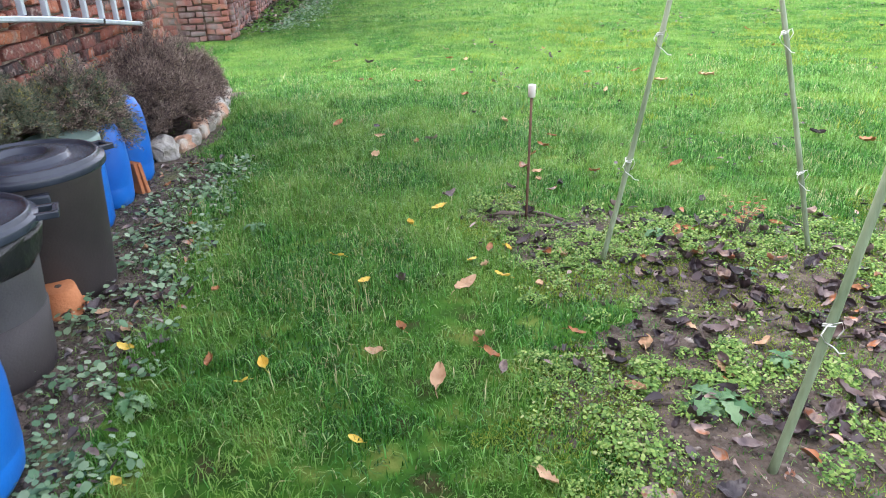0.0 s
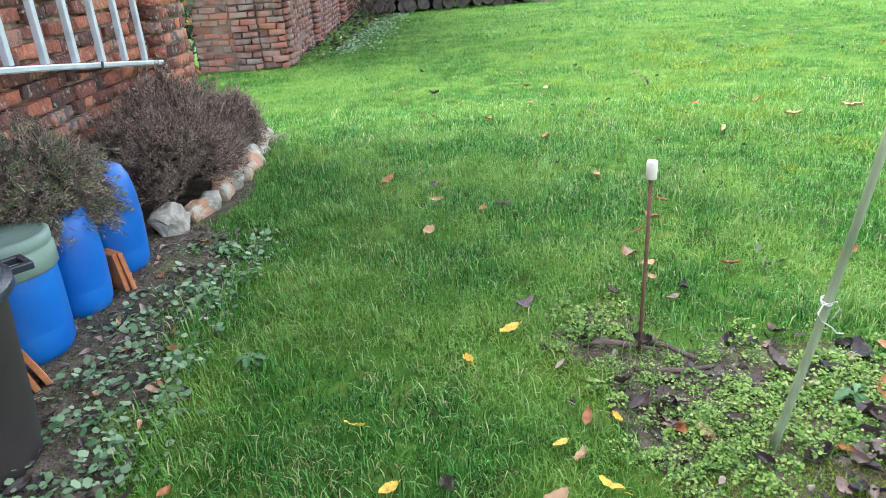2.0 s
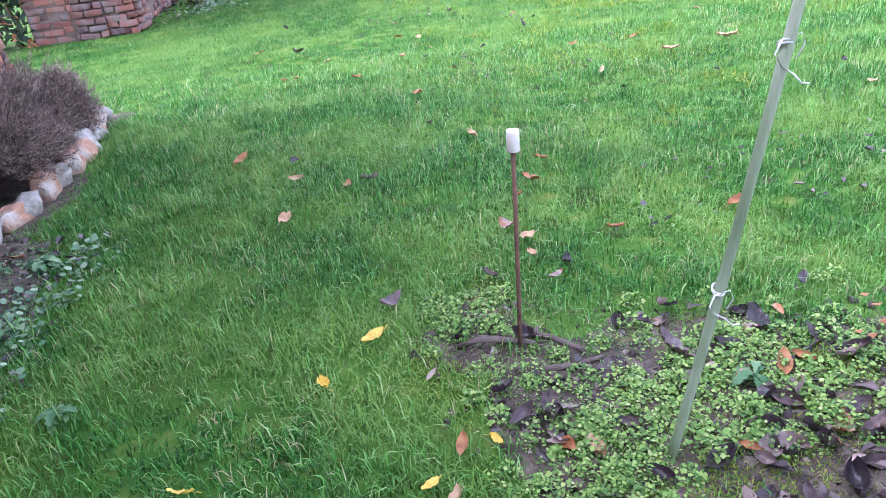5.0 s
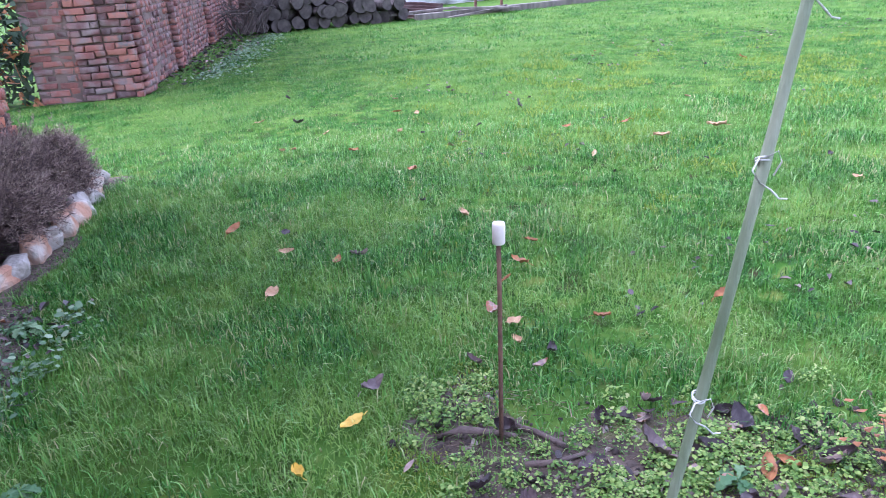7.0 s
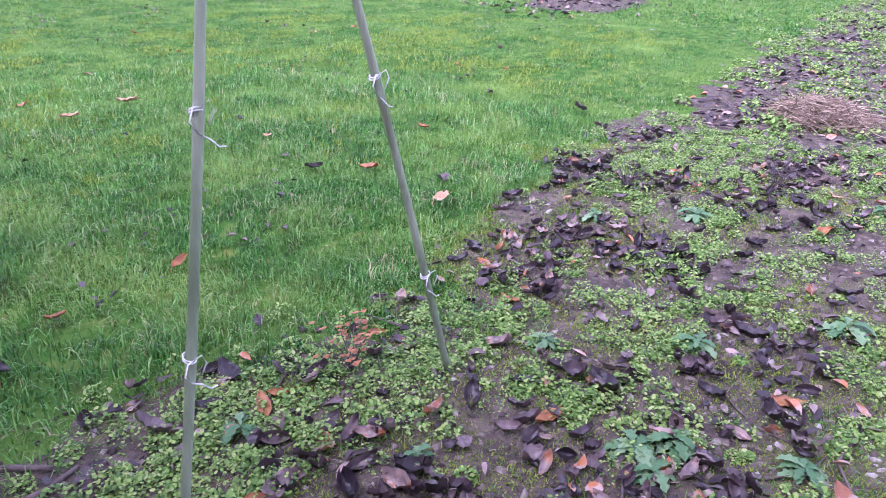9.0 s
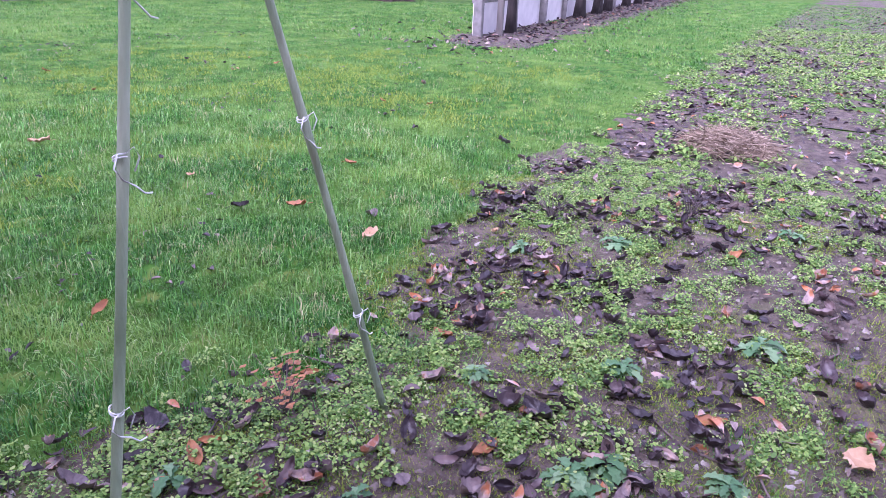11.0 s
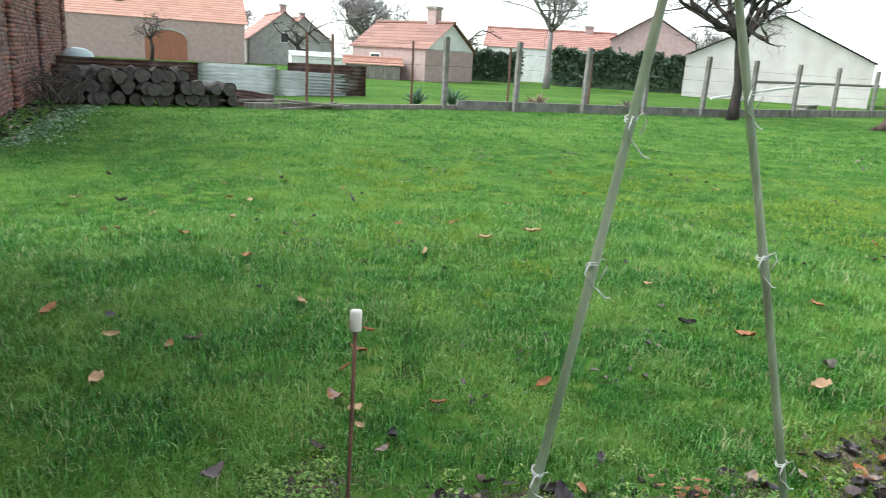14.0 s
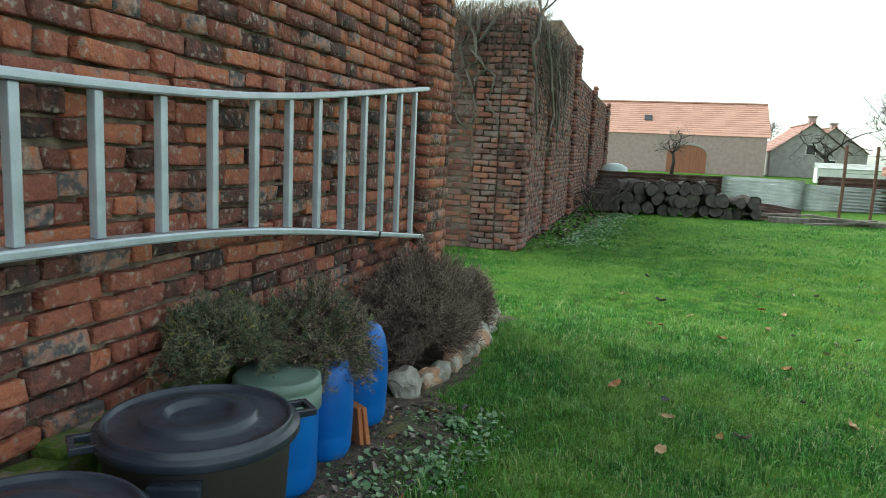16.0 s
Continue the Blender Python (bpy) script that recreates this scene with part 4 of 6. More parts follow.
LAWN_LEAF, BED_LEAF = "leaves fallen on the lawn", "dead leaves in the bed"
for kind, x, y, s, label in ((YELLOW, 2.01, 2.62, 1.2, "bright yellow fallen leaf on the grass"), (YELLOW, 2.17, 1.86, 1.0, "bright yellow fallen leaf at the bed's edge"), (TAN, 2.02, 1.81, 1.2, "tan curled fallen leaf on the grass"),
                             (YELLOW, 1.64, 1.89, 0.9, "pale yellow torn leaf on the grass"), (TAN, 2.58, 2.94, 0.8, "pale cream curled leaf behind the stake"), (DARK, 2.08, 2.80, 1.4, "dark purple curled leaf on the grass"),
                             (ORANGE, 2.18, 5.77, 1.2, "orange fallen leaf on the lawn"), (ORANGE, 1.77, 5.99, 1.2, "orange fallen leaf on the lawn"), (YELLOW, 1.86, 2.44, 0.9, "yellow-orange leaf standing in the grass"),
                             (ORANGE, 1.76, 1.54, 0.9, "orange leaf in the grass"), (TAN, 2.66, 4.26, 1.1, "tan leaf on the lawn"), (DARK, 2.67, 2.85, 1.0, "dark purple leaf on the moss"), (YELLOW, 0.86, 1.54, 1.0, "yellow leaf at the soil's edge"),
                             (TAN, 4.69, 5.42, 1.5, "pale tan leaf on the lawn"), (ORANGE, 4.65, 3.23, 1.4, "large orange leaf on the lawn"), (TAN, 4.52, 2.69, 1.5, "large tan leaf at the bed's edge"), (ORANGE, 7.6, 4.17, 1.4, "orange leaf on the lawn"),
                             (DARK, 2.56, 3.18, 1.1, "dark round leaf standing in the grass"), (TAN, 2.60, 3.07, 1.0, "brown curled leaf behind the stake"), (DARK, 2.61, 2.78, 0.9, "grey-purple leaf on the moss"), (ORANGE, 2.91, 3.02, 0.8, "red-brown leaf on the grass"),
                             (TAN, 1.66, 1.40, 1.0, "tan leaf in the grass"), (ORANGE, 2.03, 1.33, 0.9, "red-brown curled leaf in the grass"), (ORANGE, 2.33, 1.41, 1.0, "orange-yellow leaf at the bed's edge"), (TAN, 1.85, 1.22, 1.2, "tan curled leaf on the grass"),
                             (ORANGE, 2.17, 2.13, 0.8, "orange-red leaf in the weeds"), (YELLOW, 2.08, 2.03, 0.8, "yellow leaf in the grass"), (ORANGE, 2.88, 3.81, 0.9, "orange leaf on the grass"), (DARK, 2.11, 3.89, 0.9, "dark purple leaf in the grass"),
                             (TAN, 2.29, 1.76, 0.8, "pale folded leaf at the bed's edge"), (TAN, 2.46, 2.05, 1.2, "brown curled leaf on the soil"), (TAN, 2.54, 1.33, 1.2, "pinkish leaf on the soil"), (ORANGE, 3.02, 2.20, 1.1, "orange leaf on the weeds"),
                             (ORANGE, 6.1, 6.8, 1.2, "orange leaf on the lawn"), (ORANGE, 3.92, 1.97, 1.0, "orange leaf on the bed"), (ORANGE, 3.44, 1.57, 1.1, "orange leaf on dark leaves"), (ORANGE, 3.9, 1.07, 1.5, "long red-brown leaf on dark leaves")):
    drop_leaf(kind, x, y, label, LAWN_LEAF, 12, s, 0.034 if bare(np.float64(x), np.float64(y)) < 0.5 else 0.012)
for k in range(46):
    x, y = rnd.uniform(1.2, 9.0), rnd.uniform(2.7, 8.5)
    drop_leaf(rnd.choice((ORANGE, ORANGE, TAN, DARK)), x, y, "brown-orange fallen leaf lying in the grass", LAWN_LEAF, 25, rnd.uniform(0.8, 1.3), 0.035)
for k in range(24):
    x, y = rnd.uniform(1.0, 2.3), rnd.uniform(0.2, 2.3)
    drop_leaf(rnd.choice((ORANGE, TAN, YELLOW, DARK)), x, y, "small fallen leaf caught in the grass", LAWN_LEAF, 35, rnd.uniform(0.6, 1.0), 0.03)
ob = new("fallen_leaf", BIG)
ob.matrix_basis = pose(*at_ground(3.88, 0.70, 0.03), 10, -8, 70)
tagged(ob, "large tan toothed leaf lying on dead leaves", "leaf", BED_LEAF)
count = 0
while count < 290:
    x, y = 2.25 + 3.4 * rnd.random(), -0.1 + 2.7 * rnd.random()
    clump = float(clumpy(np.float64(x), np.float64(y)))
    if float(bare(np.float64(x), np.float64(y))) < 0.35 or rnd.random() > 0.15 + clump:
        continue
    drop_leaf(DARK, x, y, "dark purple-brown dead leaf curled on the soil", BED_LEAF, 22, rnd.uniform(0.75, 1.25), 0.006 + 0.02 * rnd.random())
    count += 1
for k in range(20):
    drop_leaf(rnd.choice((ORANGE, TAN, TAN)), 2.4 + 3.4 * rnd.random(), 0.0 + 2.3 * rnd.random(), "orange-brown dead leaf among darker leaves", BED_LEAF, 25, rnd.uniform(0.7, 1.2), 0.02)
for k in range(26):
    drop_leaf(rnd.choice((TAN, DARK, ORANGE, DARK)), rnd.uniform(0.58, 0.95), rnd.uniform(0.7, 3.7), "dead leaf on the soil by the barrels", "leaves by the barrels", 25, rnd.uniform(0.6, 1.0), 0.012)


def litter(name, xs, ys, n, size, label, dense=None):
    """Leaves past counting, in one mesh: each a bent pair of quads."""
    x, y = rng.uniform(*xs, n), rng.uniform(*ys, n)
    if dense is not None:
        keep = rng.random(n) < dense(x, y)
        x, y = x[keep], y[keep]
    n = len(x)
    a, s = rng.uniform(0, 2 * np.pi, n), size * rng.uniform(0.6, 1.3, n)
    w = s * rng.uniform(0.28, 0.5, n)
    u = np.stack([np.cos(a), np.sin(a), rng.normal(0, 0.22, n)], -1)
    v = np.stack([-np.sin(a), np.cos(a), rng.normal(0, 0.35, n)], -1)
    c = np.stack([x, y, height(x, y) + 0.012 + 0.02 * rng.random(n)], -1)
    up = np.zeros((n, 3))
    up[:, 2] = rng.uniform(-0.2, 0.8, n) * w
    L, W = u * s[:, None] / 2, v * w[:, None] / 2
    pts = np.stack([c - L, c - L * 0.55 + W * 0.8 + up * 0.8, c + L * 0.1 + W + up, c + L * 0.62 + W * 0.62 + up * 0.7, c + L * 1.05, c + L * 0.55 - W * 0.7 + up * 0.6, c - L * 0.05 - W + up * 1.2, c - L * 0.6 - W * 0.7 + up, c], 1)
    f = np.array([(k, 8, (k + 1) % 8) for k in range(8)])
    idx = (f[None] + (np.arange(n) * 9)[:, None, None]).ravel()
    return many(name, pts, (idx, np.full(n * 8, 3)), M_LITTER, "stuff", label, "leaf litter")


litter("leaf_litter", (2.1, 6.5), (-0.8, 2.9), 6500, 0.048, "dark brown leaf litter over the bed", clumpy)
litter("leaf_bits_lawn", (2.6, 12.0), (3.0, 10.5), 5200, 0.042, "dark leaf bits and bare specks in the lawn", lambda x, y: np.clip(3.2 * fuzz(x, y, 1.1, 61) - 1.7, 0.03, 1) * np.clip(2.5 * fuzz(x, y, 0.3, 62) - 0.9, 0, 1))


def stamp(name, meshes, n, xs, ys, size, tilt, label, dense):
    """Curled leaves past counting, laid one by one into a single mesh."""
    x, y = rng.uniform(*xs, n), rng.uniform(*ys, n)
    keep = rng.random(n) < dense(x, y)
    x, y = x[keep], y[keep]
    shapes = []
    for me in meshes:
        co = np.zeros(len(me.vertices) * 3, dtype=np.float32)
        me.vertices.foreach_get("co", co)
        shapes.append((co.reshape(-1, 3), np.concatenate([np.array(p.vertices) for p in me.polygons]), np.array([len(p.vertices) for p in me.polygons])))
    vs, idx, corners, at = [], [], [], 0
    for px, py in zip(x, y):
        co, ix, cn = shapes[rng.integers(len(shapes))]
        m = np.array(pose(0, 0, 0, rng.normal(0, tilt), rng.normal(0, tilt), rng.uniform(0, 360)))[:3, :3]
        vs.append(co @ m.T * rng.uniform(*size) + np.array([px, py, float(height(px, py)) + 0.008 + 0.025 * rng.random()]))
        idx.append(ix + at)
        corners.append(cn)
        at += len(co)
    return many(name, np.concatenate(vs), (np.concatenate(idx), np.concatenate(corners)), M_LITTER, "stuff", label, "leaf litter", True)


stamp("leaf_drift", DARK, 5200, (2.1, 6.6), (-0.3, 2.9), (0.5, 1.0), 24, "curled purple-brown leaves drifted over the bed", clumpy)
litter("leaf_litter_strip", (0.5, 1.0), (0.4, 3.8), 260, 0.05, "dry leaf bits on the soil by the barrels")
litter("leaf_litter_middle", (6.0, 15.0), (-1.5, 3.1), 15000, 0.062, "purple-brown leaf litter over the long bed", lambda x, y: np.clip(clumpy(x, y) + 0.10, 0, 1) * bare(x, y))
litter("leaf_litter_far", (14.0, 42.0), (-3.0, 3.4), 24000, 0.085, "brown leaf litter over the long bed", lambda x, y: np.clip(clumpy(x, y) + 0.12, 0, 1) * bare(x, y))
litter("leaf_litter_fence", (11.0, 45.0), (4.2, 9.6), 13000, 0.09, "dark leaf litter under the concrete fence",
       lambda x, y: np.exp(-((y - 6.5 - 0.1 * (x - 14)) / 0.75) ** 2) * np.clip((x - 11) / 2.5, 0, 1) + 0.03)
litter("leaf_litter_wall", (-0.1, 1.1), (9.9, 17.0), 900, 0.07, "red-brown leaves along the ruined wall", lambda x, y: np.clip((0.55 + 0.08 * (y - 10) - x) * 3, 0, 1))


# ---- grass and weeds ----
def blades(x, y, h, w, lean, two=True):
    n = len(x)
    a = 12.0 * fuzz(x, y, 0.11, 5) + rng.normal(0, 1.5, n)
    base = np.stack([x, y, height(x, y) - 0.004], -1)
    side = np.stack([-np.sin(a), np.cos(a), np.zeros(n)], -1) * (w / 2)[:, None]
    out = np.stack([np.cos(a), np.sin(a), np.zeros(n)], -1)
    up = np.array([0, 0, 1.0])
    tip = base + up * (h * np.cos(lean))[:, None] + out * (h * np.sin(lean))[:, None]
    if not two:
        v = np.stack([base - side, base + side, tip], 1)
        return v.reshape(-1, 3), np.arange(3 * n), np.full(n, 3)
    mid = base + up * (h * 0.58 * np.cos(lean * 0.5))[:, None] + out * (h * 0.5 * np.sin(lean * 0.55))[:, None]
    v = np.stack([base - side, base + side, mid + side * 0.8, mid - side * 0.8, tip], 1)
    i = np.arange(n) * 5
    quad = np.stack([i, i + 1, i + 2, i + 3], -1)
    tri = np.stack([i + 3, i + 2, i + 4], -1)
    return v.reshape(-1, 3), np.concatenate([quad.ravel(), tri.ravel()]), np.concatenate([np.full(n, 4), np.full(n, 3)])


def lush(x, y):
    return np.clip(0.5 * fuzz(x, y, 0.9, 1) + 0.5 * fuzz(x, y, 0.23, 2) + 0.35 * fuzz(x, y, 0.09, 3) - 0.1, 0, 1)


def grass(name, xs, ys, per_m2, h, w, two, label, bed=0.32, fade=None, mat=M_GRASS):
    n = int((xs[1] - xs[0]) * (ys[1] - ys[0]) * per_m2)
    x, y = rng.uniform(*xs, n), rng.uniform(*ys, n)
    p = np.clip(1 - bare(x, y) * (1 - bed), 0, 1) * (0.20 + 0.80 * np.clip(1.8 * lush(x * 2.2, y * 2.2) - 0.45, 0, 1))
    keep = (rng.random(n) < p) & ((x > 0.12) | (y > 5.7)) & ~((x < 0.02) & (y > 9.5)) & (x > -3)
    if fade is not None:
        keep &= rng.random(n) < fade(x, y)
    x, y = x[keep], y[keep]
    tall = h * rng.uniform(0.45, 1.3, len(x)) * (0.45 + 0.95 * lush(x * 1.3, y * 1.2)) * (1.0 - 0.5 * bare(x, y))
    v, i, c = blades(x, y, tall, w * rng.uniform(0.7, 1.3, len(x)), np.abs(rng.normal(0.82, 0.45, len(x))), two)
    return many(name, v, (i, c), mat, "stuff", label, "grass")


def edge(x, y):
    """How far out from the walker's patch of lawn, 0 to 1, over a soft border."""
    return np.clip(np.maximum(y - 4.3, x - 5.0) / 2.2, 0, 1)


grass("grass_near", (0.3, 7.2), (-0.2, 6.5), 15000, 0.052, 0.0034, True, "thick green grass blades of the lawn", 0.26, lambda x, y: 1 - edge(x, y))
grass("grass_pale", (0.3, 6.5), (-0.2, 6.5), 1100, 0.070, 0.0038, True, "longer pale blades in the lawn", 0.1, None, M_GRASS_PALE)
grass("grass_middle", (-1.4, 12.0), (0.0, 11.0), 8500, 0.040, 0.0046, False, "green grass of the lawn", 0.16, edge)
grass("grass_far", (-0.2, 24.0), (11.0, 19.0), 1800, 0.050, 0.011, False, "green grass towards the fence")
grass("grass_far_side", (12.0, 45.0), (-3.0, 11.0), 850, 0.055, 0.014, False, "green grass beside the concrete fence")


def tufted(x, y):
    """Where short grass stands among the weeds of the bed."""
    return np.clip(4.0 * fuzz(x, y, 0.24, 81) + 1.2 * fuzz(x, y, 0.07, 82) - 2.9, 0, 1) * np.clip(bare(x, y) * 3, 0, 1) * (1 - 0.8 * patches(x, y, SOIL_SPOTS))


grass("grass_bed", (2.0, 6.6), (-0.2, 2.9), 9000, 0.075, 0.0030, True, "thin grass tufts between the weeds of the bed", 1.0, tufted)


def small_leaves(name, mat, clumps, per, spread, size, label, broad=0.33):
    """Low weeds: clumps of small round leaves close to the soil."""
    c = np.array(clumps)
    n = len(c) * per
    cc = np.repeat(c, per, 0)
    x = cc[:, 0] + rng.normal(0, spread, n)
    y = cc[:, 1] + rng.normal(0, spread, n)
    z = height(x, y) + 0.006 + 0.052 * rng.random(n) ** 1.6
    a, s = rng.uniform(0, 2 * np.pi, n), size * rng.uniform(0.5, 1.4, n)
    u = np.stack([np.cos(a), np.sin(a), rng.normal(0, 0.35, n)], -1) * s[:, None]
    v = np.stack([-np.sin(a), np.cos(a), rng.normal(0, 0.35, n)], -1) * s[:, None] * broad
    p = np.stack([x, y, z], -1)
    pts = np.stack([p - u * 0.5, p - u * 0.2 + v, p + u * 0.25 + v * 0.9, p + u * 0.55, p + u * 0.25 - v * 0.9, p - u * 0.2 - v], 1)
    return many(name, pts, (np.arange(n * 6), np.full(n, 6)), mat, "stuff", label, "weeds")


def tufts(name, mat, n, xs, ys, per, radius, size, label, dense):
    """Low weeds: small domes of little round leaves on thin stems."""
    x, y = rng.uniform(*xs, n), rng.uniform(*ys, n)
    keep = rng.random(n) < dense(x, y)
    x, y = x[keep], y[keep]
    m = len(x) * per
    r = np.repeat(radius * rng.uniform(0.5, 1.4, len(x)), per)
    grain = np.repeat(size * rng.uniform(0.7, 1.5, len(x)), per)
    th, q, up = rng.uniform(0, 2 * np.pi, m), rng.random(m) ** 0.5, rng.random(m) ** 0.7
    px, py = np.repeat(x, per) + r * q * np.cos(th), np.repeat(y, per) + r * q * np.sin(th)
    pz = height(px, py) + 0.006 + r * 0.95 * np.sqrt(np.clip(1 - q * q, 0, 1)) * up
    a, s = rng.uniform(0, 2 * np.pi, m), grain * rng.uniform(0.6, 1.3, m)
    u = np.stack([np.cos(a), np.sin(a), rng.normal(0, 0.4, m)], -1) * s[:, None]
    v = np.stack([-np.sin(a), np.cos(a), rng.normal(0, 0.4, m)], -1) * s[:, None] * 0.40
    p = np.stack([px, py, pz], -1)
    pts = np.stack([p - u * 0.5, p - u * 0.2 + v, p + u * 0.25 + v * 0.9, p + u * 0.55, p + u * 0.25 - v * 0.9, p - u * 0.2 - v], 1)
    return many(name, pts, (np.arange(m * 6), np.full(m, 6)), mat, "stuff", label, "weeds")


tufts("chickweed", M_WEED, 7800, (2.0, 7.0), (-0.5, 2.9), 72, 0.040, 0.0080, "low bright green chickweed over the soil", weedy)


def scatter_slivers(name, n, xs, ys, dense, length, width, rise, mat, label, category):
    """Short thin bits, standing or lying by the given rise."""
    x, y = rng.uniform(*xs, n), rng.uniform(*ys, n)
    keep = rng.random(n) < dense(x, y)
    x, y = x[keep], y[keep]
    m = len(x)
    a, q = rng.uniform(0, 6.283, m), length * rng.uniform(0.5, 1.4, m)
    b = np.stack([x, y, height(x, y) + 0.008], -1)
    t = b + np.stack([np.cos(a), np.sin(a), np.abs(rng.normal(rise, rise * 0.5 + 0.05, m))], -1) * q[:, None]
    tri = slivers(b, t, width * rng.uniform(0.6, 1.3, m)).reshape(-1, 3)
    return many(name, tri, (np.arange(len(tri)), np.full(m, 3)), mat, "stuff", label, category)


def mossy(x, y):
    b = bare(x, y)
    return np.clip(3.4 * fuzz(x, y, 0.3, 41) + 0.8 * fuzz(x, y, 0.09, 42) - 1.65, 0, 1) * np.clip(b * 4, 0, 1) * np.clip((1.15 - b) * 2.2 + 0.22 - 0.3 * (x < 1.2), 0, 1)


scatter_slivers("moss", 420000, (1.9, 6.0), (0.3, 3.0), mossy, 0.0075, 0.0040, 1.0, M_MOSS, "yellow-green moss at the bed's edge", "moss")
scatter_slivers("lawn_moss", 260000, (2.4, 11.0), (2.8, 11.0), lambda x, y: np.clip(2.2 * fuzz(x, y, 0.6, 71) + 2.2 * fuzz(x, y, 0.17, 72) - 2.4, 0, 0.42) * np.clip((x - 2.4) * 0.8, 0, 1) * np.clip((y - 2.8) * 0.8, 0, 1) * np.clip((11 - y) * 0.5, 0, 1) * (1 - bare(x, y)), 0.020, 0.0085, 1.3, M_MOSS, "yellow-green moss growing through the lawn", "moss")
scatter_slivers("straw_bits", 2600, (2.1, 6.5), (-0.3, 2.8), bare, 0.07, 0.0022, 0.08, M_STRAW, "thin dry stalks lying on the bed", "straw")
scatter_slivers("straw_by_stake", 420, (2.25, 2.75), (2.4, 2.85), lambda x, y: patches(x, y, ((2.48, 2.62, 0.16, 0.12),)), 0.06, 0.003, 0.12, M_STRAW, "pale straw bits round the stake", "straw")


def crumbs(name, n, xs, ys, size, label):
    """Crumbs of soil and small stones, each a lopsided pyramid on a square."""
    x, y = rng.uniform(*xs, n), rng.uniform(*ys, n)
    keep = rng.random(n) < bare(x, y)
    x, y = x[keep], y[keep]
    m = len(x)
    q = size * rng.uniform(0.4, 1.0, m) ** 2 * 1.6
    c = np.stack([x, y, height(x, y) + 0.006], -1)
    corner = np.array([(-1, -1, -0.3), (1, -1, -0.3), (1, 1, -0.3), (-1, 1, -0.3), (-0.5, -0.6, 0.6), (0.6, -0.4, 0.7), (0.5, 0.5, 0.6), (-0.6, 0.5, 0.75)])
    v = c[:, None] + (corner[None] + rng.normal(0, 0.28, (m, 8, 3))) * q[:, None, None] * 0.5
    f = np.array([(4, 5, 6, 7), (0, 1, 5, 4), (1, 2, 6, 5), (2, 3, 7, 6), (3, 0, 4, 7)])
    return many(name, v, ((f[None] + (np.arange(m) * 8)[:, None, None]).ravel(), np.full(m * 5, 4)), M_CRUMB, "stuff", label, "soil")


crumbs("soil_crumbs", 17000, (2.1, 6.5), (-0.5, 2.8), 0.018, "brown crumbs of soil on the bed")
crumbs("soil_crumbs_strip", 3500, (0.3, 1.1), (0.5, 4.0), 0.016, "brown crumbs of soil by the bins")
strip_clumps = [(0.98 - 0.42 * rnd.random() ** 1.4, 0.6 + 3.1 * rnd.random()) for _ in range(110)]
small_leaves("ground_ivy", M_GROUND_IVY, strip_clumps, 18, 0.040, 0.020, "pale green ground ivy along the barrels", 0.52)
edge_clumps = [(0.35 + 0.09 * (y - 10) + abs(rnd.gauss(0, 0.22)), y) for y in (10.5 + 6.0 * rnd.random() for _ in range(110))]
small_leaves("ground_ivy_far", M_GROUND_IVY, edge_clumps, 16, 0.09, 0.040, "grey-green ground ivy along the ruined wall")
tufts("weeds_far", M_WEED, 6500, (7.0, 22.0), (-2.0, 3.1), 34, 0.075, 0.019, "green weeds in the long bed", weedy)


def rosette(x, y, r, leaves, mat, label):
    """A broad-leaved weed: bent leaves in a ring from one root."""
    w = empty("weed", pose(*at_ground(x, y, 0.005)), label, "weed", "broad-leaved weeds")
    for k in range(leaves + 9):
        a = k * 2.4 + rnd.uniform(-0.3, 0.3)
        q = r * rnd.uniform(0.35, 0.80)
        rise = rnd.uniform(0.3, 0.8)
        bm = bmesh.new()
        rows = []
        for i in range(9):
            f = i / 8
            half = q * 0.21 * (0.25 + math.sin(math.pi * (0.06 + 0.88 * f))) * f ** 0.5 * (1.35 if i % 2 else 0.75) * (1 if i < 8 else 0.3)
            rows.append([bm.verts.new((q * f, g * half, q * (rise * f - (rise + 0.15) * f * f) + abs(g) * half * 0.35 + 0.004)) for g in (-1, 0, 1)])
        for u, v in zip(rows, rows[1:]):
            for j in range(2):
                bm.faces.new((u[j], u[j + 1], v[j + 1], v[j]))
        o = part("leaf", bm, mat, w, "", True)
        o.matrix_basis = pose(0, 0, 0.002 * k, 0, 0, math.degrees(a))
    return w


for x, y, r, n in ((2.92, 2.17, 0.085, 4), (2.62, 1.0, 0.15, 6), (3.45, 1.34, 0.10, 8), (3.54, 1.27, 0.10, 8), (3.40, 1.27, 0.09, 7), (3.62, 0.98, 0.09, 4), (4.02, 1.36, 0.11, 9), (4.4, 1.0, 0.12, 9), (3.1, 1.75, 0.07, 7), (2.9, 1.15, 0.09, 8), (0.95, 1.25, 0.10, 8), (0.86, 3.05, 0.09, 8),
                   (1.15, 2.55, 0.08, 7), (0.80, 3.55, 0.10, 9), (5.1, 1.7, 0.12, 8), (5.7, 1.0, 0.12, 8), (3.75, 1.75, 0.08, 7), (4.8, 2.05, 0.1, 8)):
    rosette(x, y, r, n, M_ROSETTE, "low green broad-leaved weed growing in the soil")

